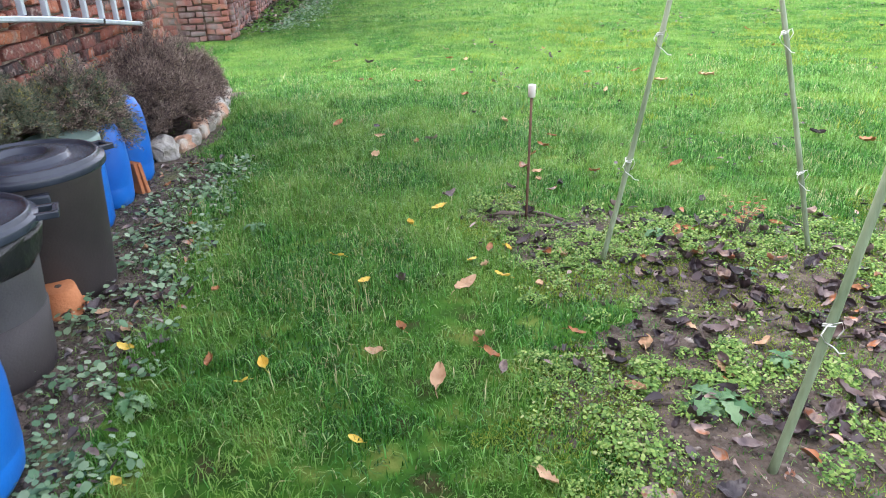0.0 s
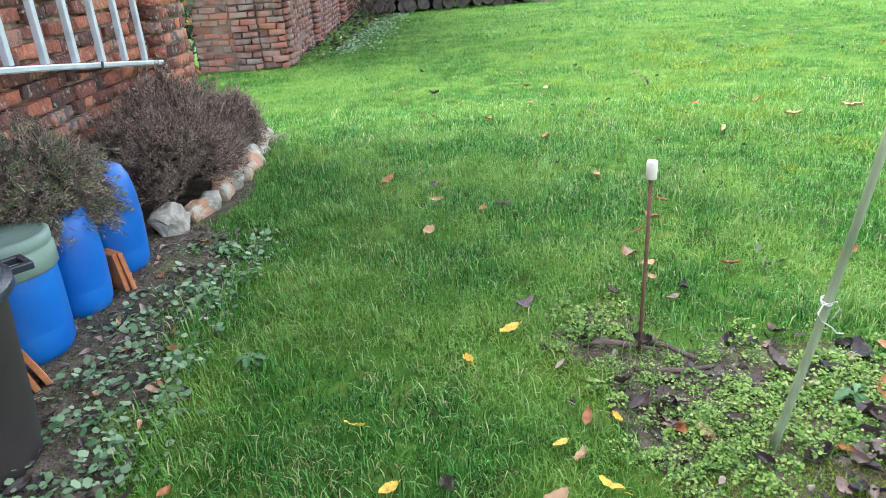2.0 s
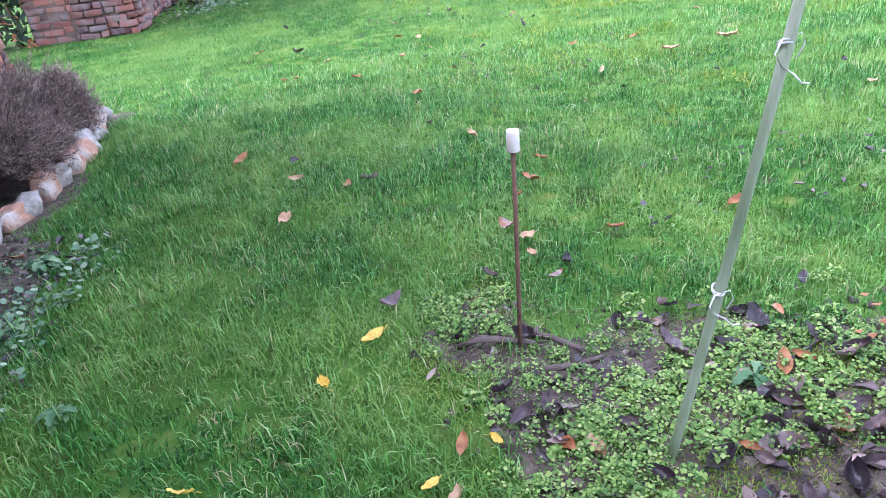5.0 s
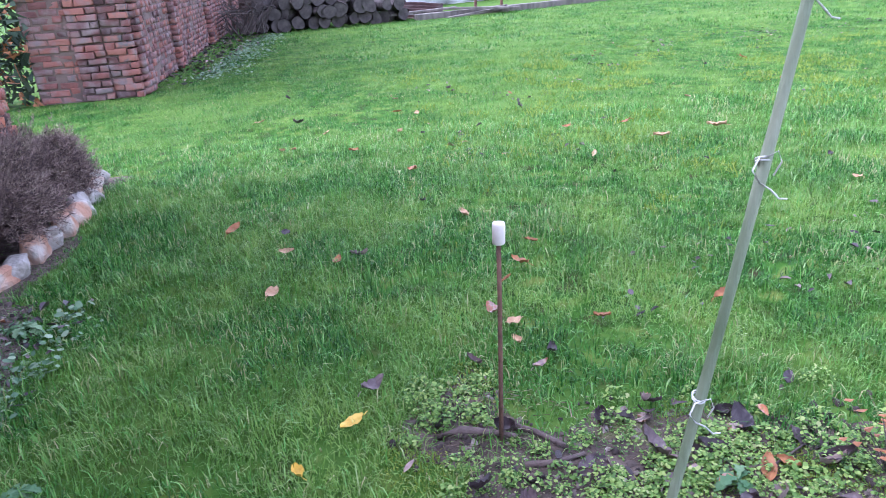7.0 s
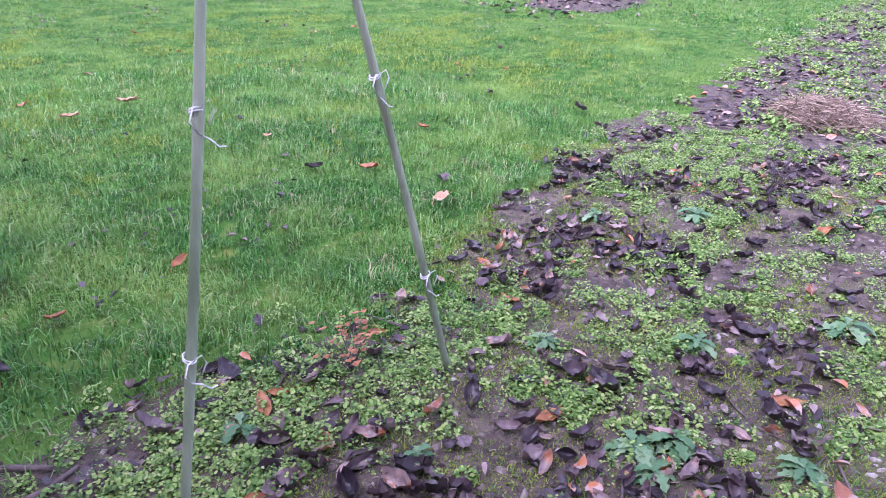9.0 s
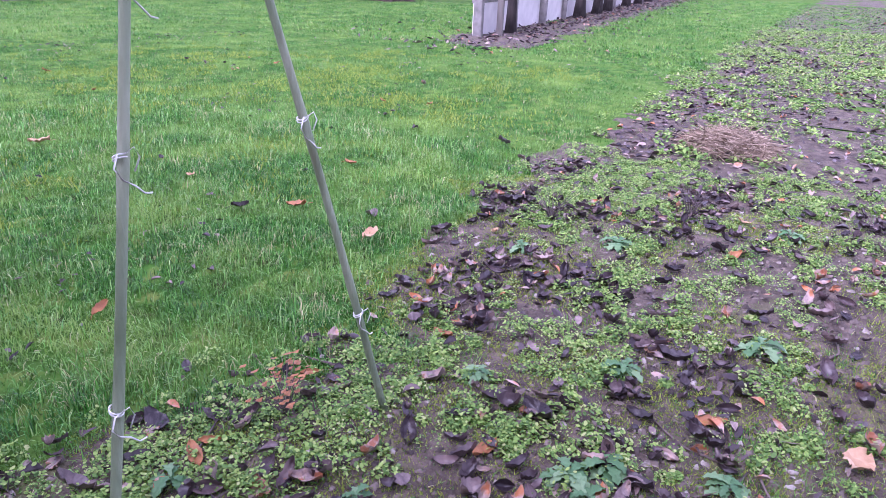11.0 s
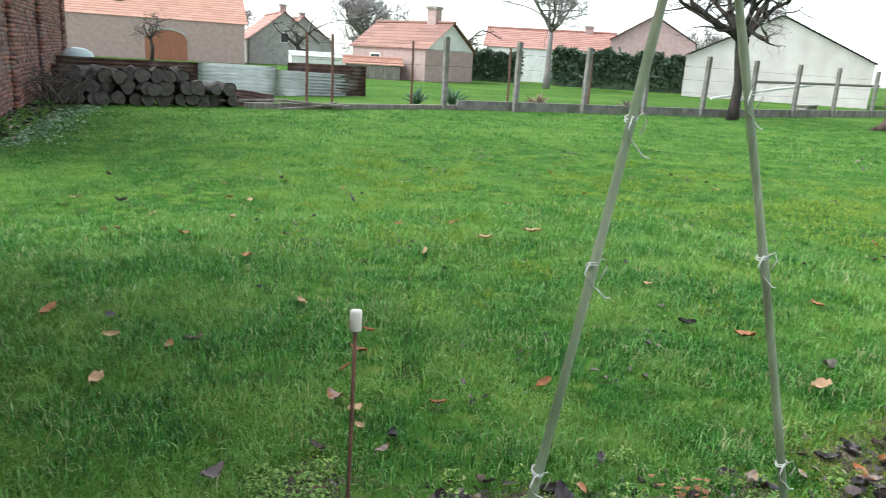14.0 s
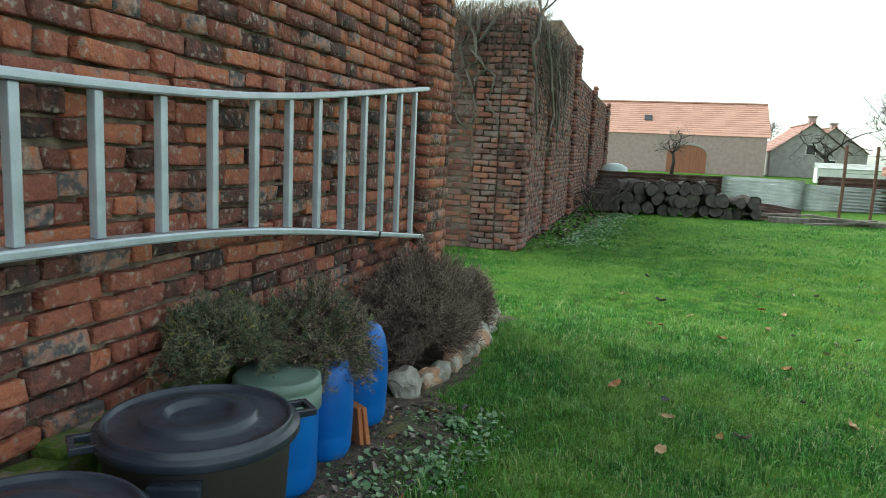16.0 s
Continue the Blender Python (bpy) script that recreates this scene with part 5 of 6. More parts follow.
# a young brown-red shrub in the bed, two twiggy ones, and a heap of straw
for x, y, hgt, n, mat, label in ((3.28, 2.12, 0.16, 22, M_LEAF_ORANGE, "small shrub with rusty orange leaves"), (5.75, 1.50, 0.22, 30, M_TWIG, "small bare twiggy shrub in the bed"), (5.3, 2.1, 0.2, 24, M_TWIG, "small bare brown shrub at the bed's edge")):
    shrub = empty("small_shrub", pose(*at_ground(x, y)), label, "shrub", "shrubs in the bed")
    bm, lf = bmesh.new(), bmesh.new()
    for k in range(n):
        a, q = rnd.uniform(0, 6.3), rnd.uniform(0.2, 0.8) * hgt
        tip = Vector((math.cos(a) * q, math.sin(a) * q, hgt * rnd.uniform(0.5, 1.0)))
        tube(bm, [(0, 0, 0), tip * 0.5 + Vector((0, 0, 0.02)), tip], [0.0016, 0.0012, 0.0006], 4)
        for c in ((tip, tip * 0.8 + Vector((0.012, 0, 0.006))) if mat is M_LEAF_ORANGE else ()):
            s = rnd.uniform(0.010, 0.018)
            vs = [lf.verts.new(c + Vector(p) * s) for p in ((-1, rnd.uniform(-0.5, 0.5), 0.2), (0, -0.6, rnd.uniform(-0.5, 0.3)), (1.2, 0, rnd.uniform(-0.4, 0.4)), (0, 0.6, -0.1))]
            lf.faces.new(vs)
    part("woody_frame", bm, M_TWIG, shrub)
    if lf.faces:
        part("foliage", lf, M_LEAF_ORANGE, shrub, "rusty orange leaves")
    else:
        lf.free()
n = 2600
q = 0.30 * np.sqrt(rng.random(n))
a = rng.uniform(0, 6.28, n)
c = np.stack([7.5 + q * np.cos(a), 1.58 + q * np.sin(a) * 1.1, 0.015 + 0.17 * (1 - (q / 0.32) ** 2) * rng.random(n) ** 0.5], -1)
d = rng.normal(0, 1, (n, 3)) * np.array([0.065, 0.065, 0.03])
tri = slivers(c - d, c + d, np.full(n, 0.0055)).reshape(-1, 3)
many("straw_heap", tri, (np.arange(len(tri)), np.full(n, 3)), M_STRAW, "stuff", "low rounded heap of pale dry straw on the bed", "straw")


# ---- trees ----
def grow(bm_limb, fine_list, start, direction, length, radius, depth, r, spread=0.75, up=0.12, kids=(3, 4), bend=0.18):
    """A limb with its forks; the last two orders become thin twigs."""
    pts, d, p = [start.copy()], direction.normalized(), start.copy()
    steps = 4
    for k in range(steps):
        d = (d + Vector((r.gauss(0, bend), r.gauss(0, bend), r.gauss(0, bend) + up * 0.4))).normalized()
        p = p + d * (length / steps)
        pts.append(p.copy())
    rad = [radius * (1 - 0.55 * k / steps) for k in range(steps + 1)]
    if depth <= 1:
        for a, b, ra in zip(pts, pts[1:], rad):
            fine_list.append((a, b, ra * 2))
    else:
        tube(bm_limb, pts, rad, 9 if radius > 0.12 else 6 if radius > 0.03 else 4)
    if depth == 0:
        return
    for k in range(r.randint(*kids)):
        f = r.uniform(0.35, 1.0) if k else 1.0
        q = pts[min(steps, int(f * steps))]
        side = Vector((r.gauss(0, 1), r.gauss(0, 1), r.gauss(0, 0.7) + up)).normalized()
        grow(bm_limb, fine_list, q, d * (1 - spread) + side * spread, length * r.uniform(0.55, 0.8), radius * r.uniform(0.42, 0.6), depth - 1, r, spread, up, kids, bend)


def tree(m, trunk_pts, trunk_r, limb_len, depth, seed, mats, label, limbs=5, spread=0.72, up=0.12, kids=(3, 4), thin=1.0, group="bare trees"):
    r = random.Random(seed)
    t = empty("tree", m, label, "tree", group)
    bm = tube(bmesh.new(), trunk_pts, trunk_r, 18)
    rough(bm, trunk_r[0] * 0.16, 1.2 / max(0.25, trunk_r[0]), seed)
    part("trunk", bm, mats[0], t, "", True)
    bm, fine = bmesh.new(), []
    top = Vector(trunk_pts[-1])
    for k in range(limbs):
        a = 2 * math.pi * k / limbs + r.uniform(-0.4, 0.4)
        f = r.uniform(0.72, 1.0) if k else 1.0
        q = Vector(trunk_pts[-2]).lerp(top, f)
        grow(bm, fine, q, Vector((math.cos(a), math.sin(a), r.uniform(0.5, 1.3))), limb_len * r.uniform(0.8, 1.2), trunk_r[-1] * r.uniform(0.5, 0.75), depth, r, spread, up, kids)
    if bm.faces:
        part("branchwork", bm, mats[0], t, "dark bare limbs", True)
    else:
        bm.free()
    a = np.array([tuple(x[0]) for x in fine])
    b = np.array([tuple(x[1]) for x in fine])
    w = np.maximum(np.array([x[2] for x in fine]), 0.006) * thin
    d = b - a
    s = np.cross(d, rng.normal(0, 1, d.shape))
    s = s / (np.linalg.norm(s, axis=1, keepdims=True) + 1e-9) * w[:, None] / 2
    quads = np.stack([a - s, a + s, b + s * 0.7, b - s * 0.7], 1)
    o = many("crown", quads, (np.arange(len(quads) * 4), np.full(len(quads), 4)), mats[1], "", "fine bare twigs")
    o.parent = t
    return t


BARE = (M_BARK, M_TWIG)
tree(pose(19.05, 17.85, -0.05), [(0, 0, 0), (0.02, 0, 0.5), (0.05, 0.03, 1.2), (0.0, 0.05, 1.9), (-0.05, 0.05, 2.5)], [0.21, 0.165, 0.15, 0.17, 0.20], 1.9, 4, 21, BARE, "old pruned fruit tree with a dark forked trunk", 6, 0.6, 0.15)
big = tree(pose(23.0, 14.95, -0.1), [(0.15, 0, 0), (0.02, 0, 0.35), (0.0, 0, 1.2), (0.02, 0.0, 2.4), (0.05, 0, 3.6), (0.2, 0.1, 4.6)], [0.78, 0.60, 0.52, 0.49, 0.54, 0.48], 3.0, 3, 33, (M_BARK_RED, M_TWIG), "thick old tree with a red-brown trunk", 5, 0.6, 0.2)
bm = tube(bmesh.new(), [(-0.45, -0.35, 1.55), (-0.72, -0.55, 1.75), (-0.80, -0.6, 1.78)], [0.22, 0.17, 0.15], 12)
part("limb_stub", bm, M_BARK_RED, big, "sawn-off limb stub", True)
root = bmesh.new()
for a in (0.3, 1.5, 2.6, 3.9, 5.2):
    tube(root, [(0.3 * math.cos(a), 0.3 * math.sin(a), 0.5), (0.65 * math.cos(a), 0.65 * math.sin(a), 0.15), (1.15 * math.cos(a), 1.15 * math.sin(a), 0.0)], [0.26, 0.18, 0.05], 8)
part("root_flare", root, M_BARK_RED, big, "spreading surface roots", True)

# Distant trees take the haze-paled colour on trunk and crown alike.
FAR = (M_TWIG_HAZED, M_TWIG_HAZED)
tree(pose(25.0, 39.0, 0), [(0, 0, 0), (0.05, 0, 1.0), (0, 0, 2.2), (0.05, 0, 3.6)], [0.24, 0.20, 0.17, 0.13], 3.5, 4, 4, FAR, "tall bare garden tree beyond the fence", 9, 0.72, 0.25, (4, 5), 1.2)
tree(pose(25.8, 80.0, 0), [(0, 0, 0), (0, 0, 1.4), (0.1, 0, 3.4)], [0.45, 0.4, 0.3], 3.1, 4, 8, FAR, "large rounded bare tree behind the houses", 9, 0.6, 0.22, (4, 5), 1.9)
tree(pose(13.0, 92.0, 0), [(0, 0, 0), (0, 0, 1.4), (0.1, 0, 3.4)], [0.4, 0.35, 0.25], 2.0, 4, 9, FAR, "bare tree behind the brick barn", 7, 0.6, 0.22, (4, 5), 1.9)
tree(pose(22.5, 47.0, 0), [(0, 0, 0), (0.1, 0, 1.0), (0.0, 0, 1.8)], [0.2, 0.16, 0.14], 2.0, 3, 11, BARE, "small crooked bare fruit tree", 5, 0.85, 0.02)
tree(pose(14.6, 62.0, 0), [(0, 0, 0), (0.1, 0, 1.0), (0.0, 0, 1.9)], [0.22, 0.18, 0.15], 2.3, 3, 13, BARE, "small crooked bare tree before the grey house", 5, 0.85, 0.02)
tree(pose(3.2, 60.0, 0), [(0, 0, 0), (0.1, 0, 1.0), (0.0, 0, 1.7)], [0.16, 0.13, 0.1], 1.6, 3, 14, BARE, "small bare tree before the barn", 5, 0.8, 0.05)
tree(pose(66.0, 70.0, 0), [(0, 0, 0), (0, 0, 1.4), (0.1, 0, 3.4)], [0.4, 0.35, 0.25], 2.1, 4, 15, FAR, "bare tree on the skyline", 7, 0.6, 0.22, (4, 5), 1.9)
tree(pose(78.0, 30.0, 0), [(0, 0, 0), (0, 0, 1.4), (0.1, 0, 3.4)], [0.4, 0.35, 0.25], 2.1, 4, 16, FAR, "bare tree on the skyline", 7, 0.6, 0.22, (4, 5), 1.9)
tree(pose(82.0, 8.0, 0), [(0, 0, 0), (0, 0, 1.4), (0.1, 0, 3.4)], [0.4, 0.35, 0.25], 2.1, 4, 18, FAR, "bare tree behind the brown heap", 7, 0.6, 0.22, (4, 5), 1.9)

# ---- creeper and dry grass on the ruined wall ----
vine = empty("dry_creeper", pose(0, 0, 0), "dry leafless creeper hanging over the ruined wall", "creeper")
bm, fine = bmesh.new(), []
r = random.Random(77)
for k in range(9):
    x, y = (-0.9 + 0.25 * k * 0.5, 9.52) if k < 4 else (0.06, 9.9 + (k - 4) * 0.75)
    p = Vector((x, y, 3.05))
    pts, rad = [p.copy()], [0.03]
    for s in range(9):
        p = p + Vector((r.uniform(-0.16, 0.16) if k < 4 else r.uniform(-0.02, 0.03), r.uniform(-0.03, 0.02) if k < 4 else r.uniform(-0.2, 0.2), -r.uniform(0.08, 0.26)))
        p.x = max(p.x, 0.05) if k >= 4 else p.x
        p.y = min(p.y, 9.54) if k < 4 else p.y
        pts.append(p.copy())
        rad.append(0.028 - 0.0022 * s)
    tube(bm, pts, rad, 6)
part("creeper_wood", bm, M_WOOD_GREY, vine, "grey woody creeper stems", True)
n = 5200
y = rng.uniform(9.5, 13.6, n)
front = rng.random(n) < 0.3
x = np.where(front, rng.uniform(-1.4, 0.0, n), rng.uniform(-0.05, 0.10, n))
y = np.where(front, 9.53 - 0.1 * rng.random(n), y)
z = 3.15 - np.abs(rng.normal(0, 0.55, n)) * np.where(front, 0.8, 1.1)
c = np.stack([x, y, z], -1)
d = rng.normal(0, 1, (n, 3)) * np.array([0.05, 0.12, 0.12]) + np.array([0.03, 0, -0.08])
tri = slivers(c, c + d, np.full(n, 0.007)).reshape(-1, 3)
o = many("creeper_brush", tri, (np.arange(len(tri)), np.full(n, 3)), M_TWIG, "", "thin dry twigs")
o.parent = vine
n = 5000
c = np.stack([rng.uniform(-1.6, -0.05, n), rng.uniform(9.7, 13.2, n), np.full(n, 3.0)], -1)
d = rng.normal(0, 1, (n, 3)) * np.array([0.16, 0.2, 0.12]) + np.array([0.1, 0, 0.34])
tri = slivers(c, c + d, np.full(n, 0.009)).reshape(-1, 3)
many("dry_grass", tri, (np.arange(len(tri)), np.full(n, 3)), M_STRAW, "stuff", "tall dry grass growing on the wall top", "grass")
tree(pose(-0.5, 12.0, 2.9), [(0, 0, 0), (0.1, 0, 0.3), (0.25, 0, 0.6)], [0.05, 0.04, 0.03], 0.8, 3, 61, BARE, "bare sapling growing on the wall top", 5, 0.7, 0.2)

# ---- wood pile, sheets and kerb ----
def log(m, rr, ll, seed, label):
    lg = empty("log", m, label, "log", "stacked logs")
    bm = bmesh.new()
    seg = 16
    rings = []
    for i in range(6):
        f = i / 5 - 0.5
        rings.append([bm.verts.new((rr * math.cos(t) * (1 + 0.12 * math.sin(2 * t + seed)), f * ll, rr * math.sin(t) * (1 + 0.1 * math.sin(3 * t + seed)))) for t in (2 * math.pi * k / seg for k in range(seg))])
    for u, v in zip(rings, rings[1:]):
        for k in range(seg):
            bm.faces.new((u[k], v[k], v[(k + 1) % seg], u[(k + 1) % seg]))
    rough(bm, rr * 0.30, 5, seed)
    part("bark", bm, M_LOG, lg, "", True)
    for s in (-1, 1):
        bm = bmesh.new()
        vs = [bm.verts.new((rr * 0.93 * math.cos(t) * (1 + 0.12 * math.sin(2 * t + seed)), s * (ll / 2 + 0.012), rr * 0.93 * math.sin(t) * (1 + 0.1 * math.sin(3 * t + seed)))) for t in (2 * math.pi * k / seg for k in range(seg))]
        c = bm.verts.new((0, s * (ll / 2 + 0.004), 0))
        for k in range(seg):
            bm.faces.new((vs[k], vs[(k + 1) % seg], c))
        part("cut_end", bm, M_LOG_END, lg, "grey weathered cut end")
    return lg


for row, (count, x0, z) in enumerate(((12, 0.75, 0.15), (11, 0.85, 0.39), (8, 0.95, 0.62))):
    for k in range(count):
        rr = rnd.uniform(0.12, 0.17)
        x = x0 + k * 0.285 + rnd.uniform(-0.05, 0.05)
        log(pose(x, 17.2 + rnd.uniform(-0.12, 0.12) + 0.05 * k, z + rnd.uniform(-0.03, 0.03), rnd.uniform(-6, 6), rnd.uniform(0, 60), rnd.uniform(-25, 25)), rr, rnd.uniform(0.5, 0.8), k + row * 20, "dark weathered log in a rough stack")


def corrugated(m, length, high, waves, mat, label):
    bm = bmesh.new()
    n = waves * 6
    cols = []
    for i in range(n + 1):
        z = high * i / n
        d = 0.03 * math.sin(2 * math.pi * i / 6)
        cols.append([bm.verts.new((length * f, d + 0.01 * math.sin(f * 9), z)) for f in np.linspace(0, 1, 6)])
    for u, v in zip(cols, cols[1:]):
        for k in range(5):
            bm.faces.new((u[k], u[k + 1], v[k + 1], v[k]))
    bmesh.ops.solidify(bm, geom=list(bm.faces), thickness=0.004)
    ob = part("corrugated_sheet", bm, mat, None, "", True)
    ob.matrix_basis = m
    return tagged(ob, label, "metal sheet", "corrugated sheets")


corrugated(pose(0.1, 21.8, 0.0, 0, 0, 0), 3.6, 0.85, 8, M_SHEET_RUST, "rusty brown corrugated iron sheet fence")
corrugated(pose(3.5, 21.4, 0.0, 0, 1, 24), 2.5, 0.88, 9, M_SHEET_PALE, "shiny galvanised corrugated sheet")
corrugated(pose(5.75, 22.35, 0.0, 0, 1.5, 22), 2.7, 0.75, 8, M_SHEET_PALE, "shiny galvanised corrugated sheet")
corrugated(pose(6.2, 22.9, 0.02, 0, 0, 12), 2.7, 0.95, 8, M_SHEET_RUST, "dark corrugated sheet behind the shiny one")
corrugated(pose(0.3, 18.4, 0.0, -8, 0, 4), 2.2, 0.75, 7, M_SHEET_RUST, "rusty corrugated sheet over the log pile")
corrugated(pose(3.7, 18.0, 0.0, -50, 6, -8), 1.2, 0.6, 6, M_SHEET_RUST, "rusty corrugated sheet slumped beside the logs")
for k in range(7):
    x = 4.1 + rnd.uniform(0, 1.9)
    bm = box(bmesh.new(), (0, 0, 0), (rnd.uniform(0.9, 1.8), 0.12, 0.05), None, 0.01)
    ob = part("board", bm, M_WOOD_GREY)
    ob.matrix_basis = pose(x, 17.3 + rnd.uniform(-0.2, 0.5), 0.04 + 0.022 * k, 0, rnd.uniform(-6, 6), rnd.uniform(-30, 20))
    tagged(ob, "grey weathered board on a scrap heap", "board", "boards by the log pile")
bm = bmesh.new()
for k in range(60):
    a = rnd.uniform(-0.4, 0.6)
    p = Vector((rnd.uniform(0.25, 1.0), 16.6 + rnd.uniform(-0.5, 0.4), 0.1))
    tube(bm, [p, p + Vector((rnd.uniform(-0.3, 0.3), rnd.uniform(-0.2, 0.2), rnd.uniform(0.2, 0.45))), p + Vector((rnd.uniform(-0.6, 0.6), rnd.uniform(-0.4, 0.3), rnd.uniform(0.35, 0.85)))], [0.018, 0.012, 0.004], 5)
tagged(part("brushwood", bm, M_TWIG, None, "pile of cut brushwood beside the logs"), "", "brushwood", "", "stuff")


def along(points, s):
    """A place at s metres along a line of points, and its direction in degrees."""
    for a, b in zip(points, points[1:]):
        a, b = Vector(a), Vector(b)
        q = (b - a).length
        if s <= q or b == Vector(points[-1]):
            p = a + (b - a) * (s / q)
            return p.x, p.y, math.degrees(math.atan2(b.y - a.y, b.x - a.x))
        s -= q


LINE = [(4.2, 17.3), (9.6, 18.75), (19.5, 19.05), (44.0, 25.5)]
kerb = empty("kerb_wall", pose(0, 0, 0), "low mossy concrete kerb under the wire fence", "kerb")
tagged(kerb, "", "", "", "structure")
for k in range(17):
    x, y, a = along(LINE, 1.0 + 2.0 * k)
    hgt = 0.16 if k < 3 else 0.30
    bm = box(bmesh.new(), (0, 0, hgt / 2 - 0.03), (2.0 if k > 2 else 2.03, 0.14 if k > 2 else 0.22, hgt), None, 0.015)
    o = part("kerb_slab", bm, M_POST if k > 2 else M_WOOD_GREY, kerb)
    o.matrix_basis = pose(x, y, 0, 0, 0, a)


def fence_post(x, y, hgt, w, mat, label, lean=(0, 0)):
    bm = box(bmesh.new(), (0, 0, hgt / 2 - 0.05), (w, w, hgt), None, w * 0.12)
    ob = part("fence_post", bm, mat)
    ob.matrix_basis = pose(x, y, 0, lean[0], lean[1], 10)
    return tagged(ob, label, "post", "fence posts")


for x, y in ((9.55, 18.6), (11.75, 18.65), (14.1, 18.75), (16.35, 18.8), (18.75, 18.9), (21.4, 19.45), (24.3, 20.2), (27.4, 21.0), (31.0, 22.0), (35.0, 23.1), (39.0, 24.2)):
    fence_post(x, y, 1.95, 0.13, M_POST, "grey concrete fence post", (rnd.uniform(-1, 1), rnd.uniform(-1, 1)))
for x, y in ((5.7, 18.0), (6.4, 18.3), (8.9, 19.4), (12.0, 19.6), (14.9, 19.7)):
    bm = tube(bmesh.new(), [(0, 0, -0.1), (0.01, 0, 0.9), (0.0, 0.02, 1.75)], 0.035, 8)
    ob = part("iron_post", bm, M_RUST)
    ob.matrix_basis = pose(x, y, 0, 0, 0, 0)
    tagged(ob, "thin rusty iron fence post", "post", "iron fence posts")
for z in (0.75, 1.15, 1.55):
    bm = bmesh.new()
    tube(bm, [(x, y, z + 0.02 * math.sin(x)) for x, y in ((5.7, 18.0), (9.55, 18.7), (14.1, 18.85), (18.75, 19.0), (24.3, 20.3), (31, 22.1), (39, 24.3))], 0.005, 4)
    tagged(part("fence_wire", bm, M_IRON), "thin dark fence wire between posts", "wire", "fence wires")
bm = tube(bmesh.new(), [(20.5, 20.4, 0.55), (24.0, 21.0, 0.95), (27.0, 21.8, 1.2)], 0.05, 8)
tagged(part("pole_rail", bm, M_WALL_WHITE), "long white pole leaning on the fence", "pole")
bm = tube(bmesh.new(), [(21.4, 19.6, 1.2), (26.0, 21.0, 1.25), (32.0, 22.6, 1.3)], 0.05, 8)
tagged(part("pole_rail", bm, M_WOOD_GREY), "dark wooden rail along the fence", "rail")


def tuft(x, y, r, n, mat, label):
    t = empty("spiky_plant", pose(x, y, 0), label, "plant", "plants along the fence")
    bm = bmesh.new()
    for k in range(n):
        a, e = rnd.uniform(0, 6.3), rnd.uniform(0.3, 1.3)
        tip = Vector((math.cos(a) * math.cos(e), math.sin(a) * math.cos(e), math.sin(e))) * r * rnd.uniform(0.7, 1.1)
        tube(bm, [(0, 0, 0), tip * 0.5 + Vector((0, 0, 0.05)), tip], [0.03, 0.03, 0.004], 4)
    part("foliage", bm, mat, t)
    return t


tuft(9.3, 20.0, 0.55, 34, M_SHRUB, "grey-green spiky yucca plant")
tuft(10.6, 20.4, 0.6, 38, M_SHRUB, "grey-green spiky yucca plant")
tuft(13.0, 19.6, 0.55, 60, M_STRAW, "dry brown clump of grass by the fence")
tuft(16.4, 19.6, 0.5, 50, M_HEATHER_BROWN, "dry brown clump by the fence")

# ---- the low concrete fence with espalier fruit trees ----
PANELS = [(14.0, 7.0), (18.4, 7.5), (22.5, 7.95), (27.6, 8.55), (33.5, 9.3), (40.0, 10.1), (47.0, 11.0)]
fence = empty("panel_fence", pose(0, 0, 0), "low fence of pale concrete panels", "fence")
for (x0, y0), (x1, y1) in zip(PANELS, PANELS[1:]):
    q = math.hypot(x1 - x0, y1 - y0)
    a = math.degrees(math.atan2(y1 - y0, x1 - x0))
    for half in (0.25, 0.75):
        bm = box(bmesh.new(), (0, 0, 0.27), (q / 2 - 0.05, 0.06, 0.62), None, 0.01)
        o = part("panel", bm, M_CONCRETE_PALE, fence)
        o.matrix_basis = pose(x0 + (x1 - x0) * half, y0 + (y1 - y0) * half, 0, 0, 0, a)
        bm = box(bmesh.new(), (0, 0, 0.605), (q / 2 - 0.02, 0.12, 0.06), None, 0.02)
        o = part("coping", bm, M_POST, fence, "mossy grey coping")
        o.matrix_basis = pose(x0 + (x1 - x0) * half, y0 + (y1 - y0) * half, 0, 0, 0, a)
    for f in (0.0, 0.5):
        fence_post(x0 + (x1 - x0) * f, y0 + (y1 - y0) * f - 0.1, 3.0, 0.16 if f == 0 else 0.11, M_POST, "tall grey concrete post of the panel fence", (rnd.uniform(-1.5, 1.5), rnd.uniform(-2, 2)))
fence_post(14.55, 6.72, 2.6, 0.11, M_WOOD_GREY, "brown wooden post at the fence's corner")
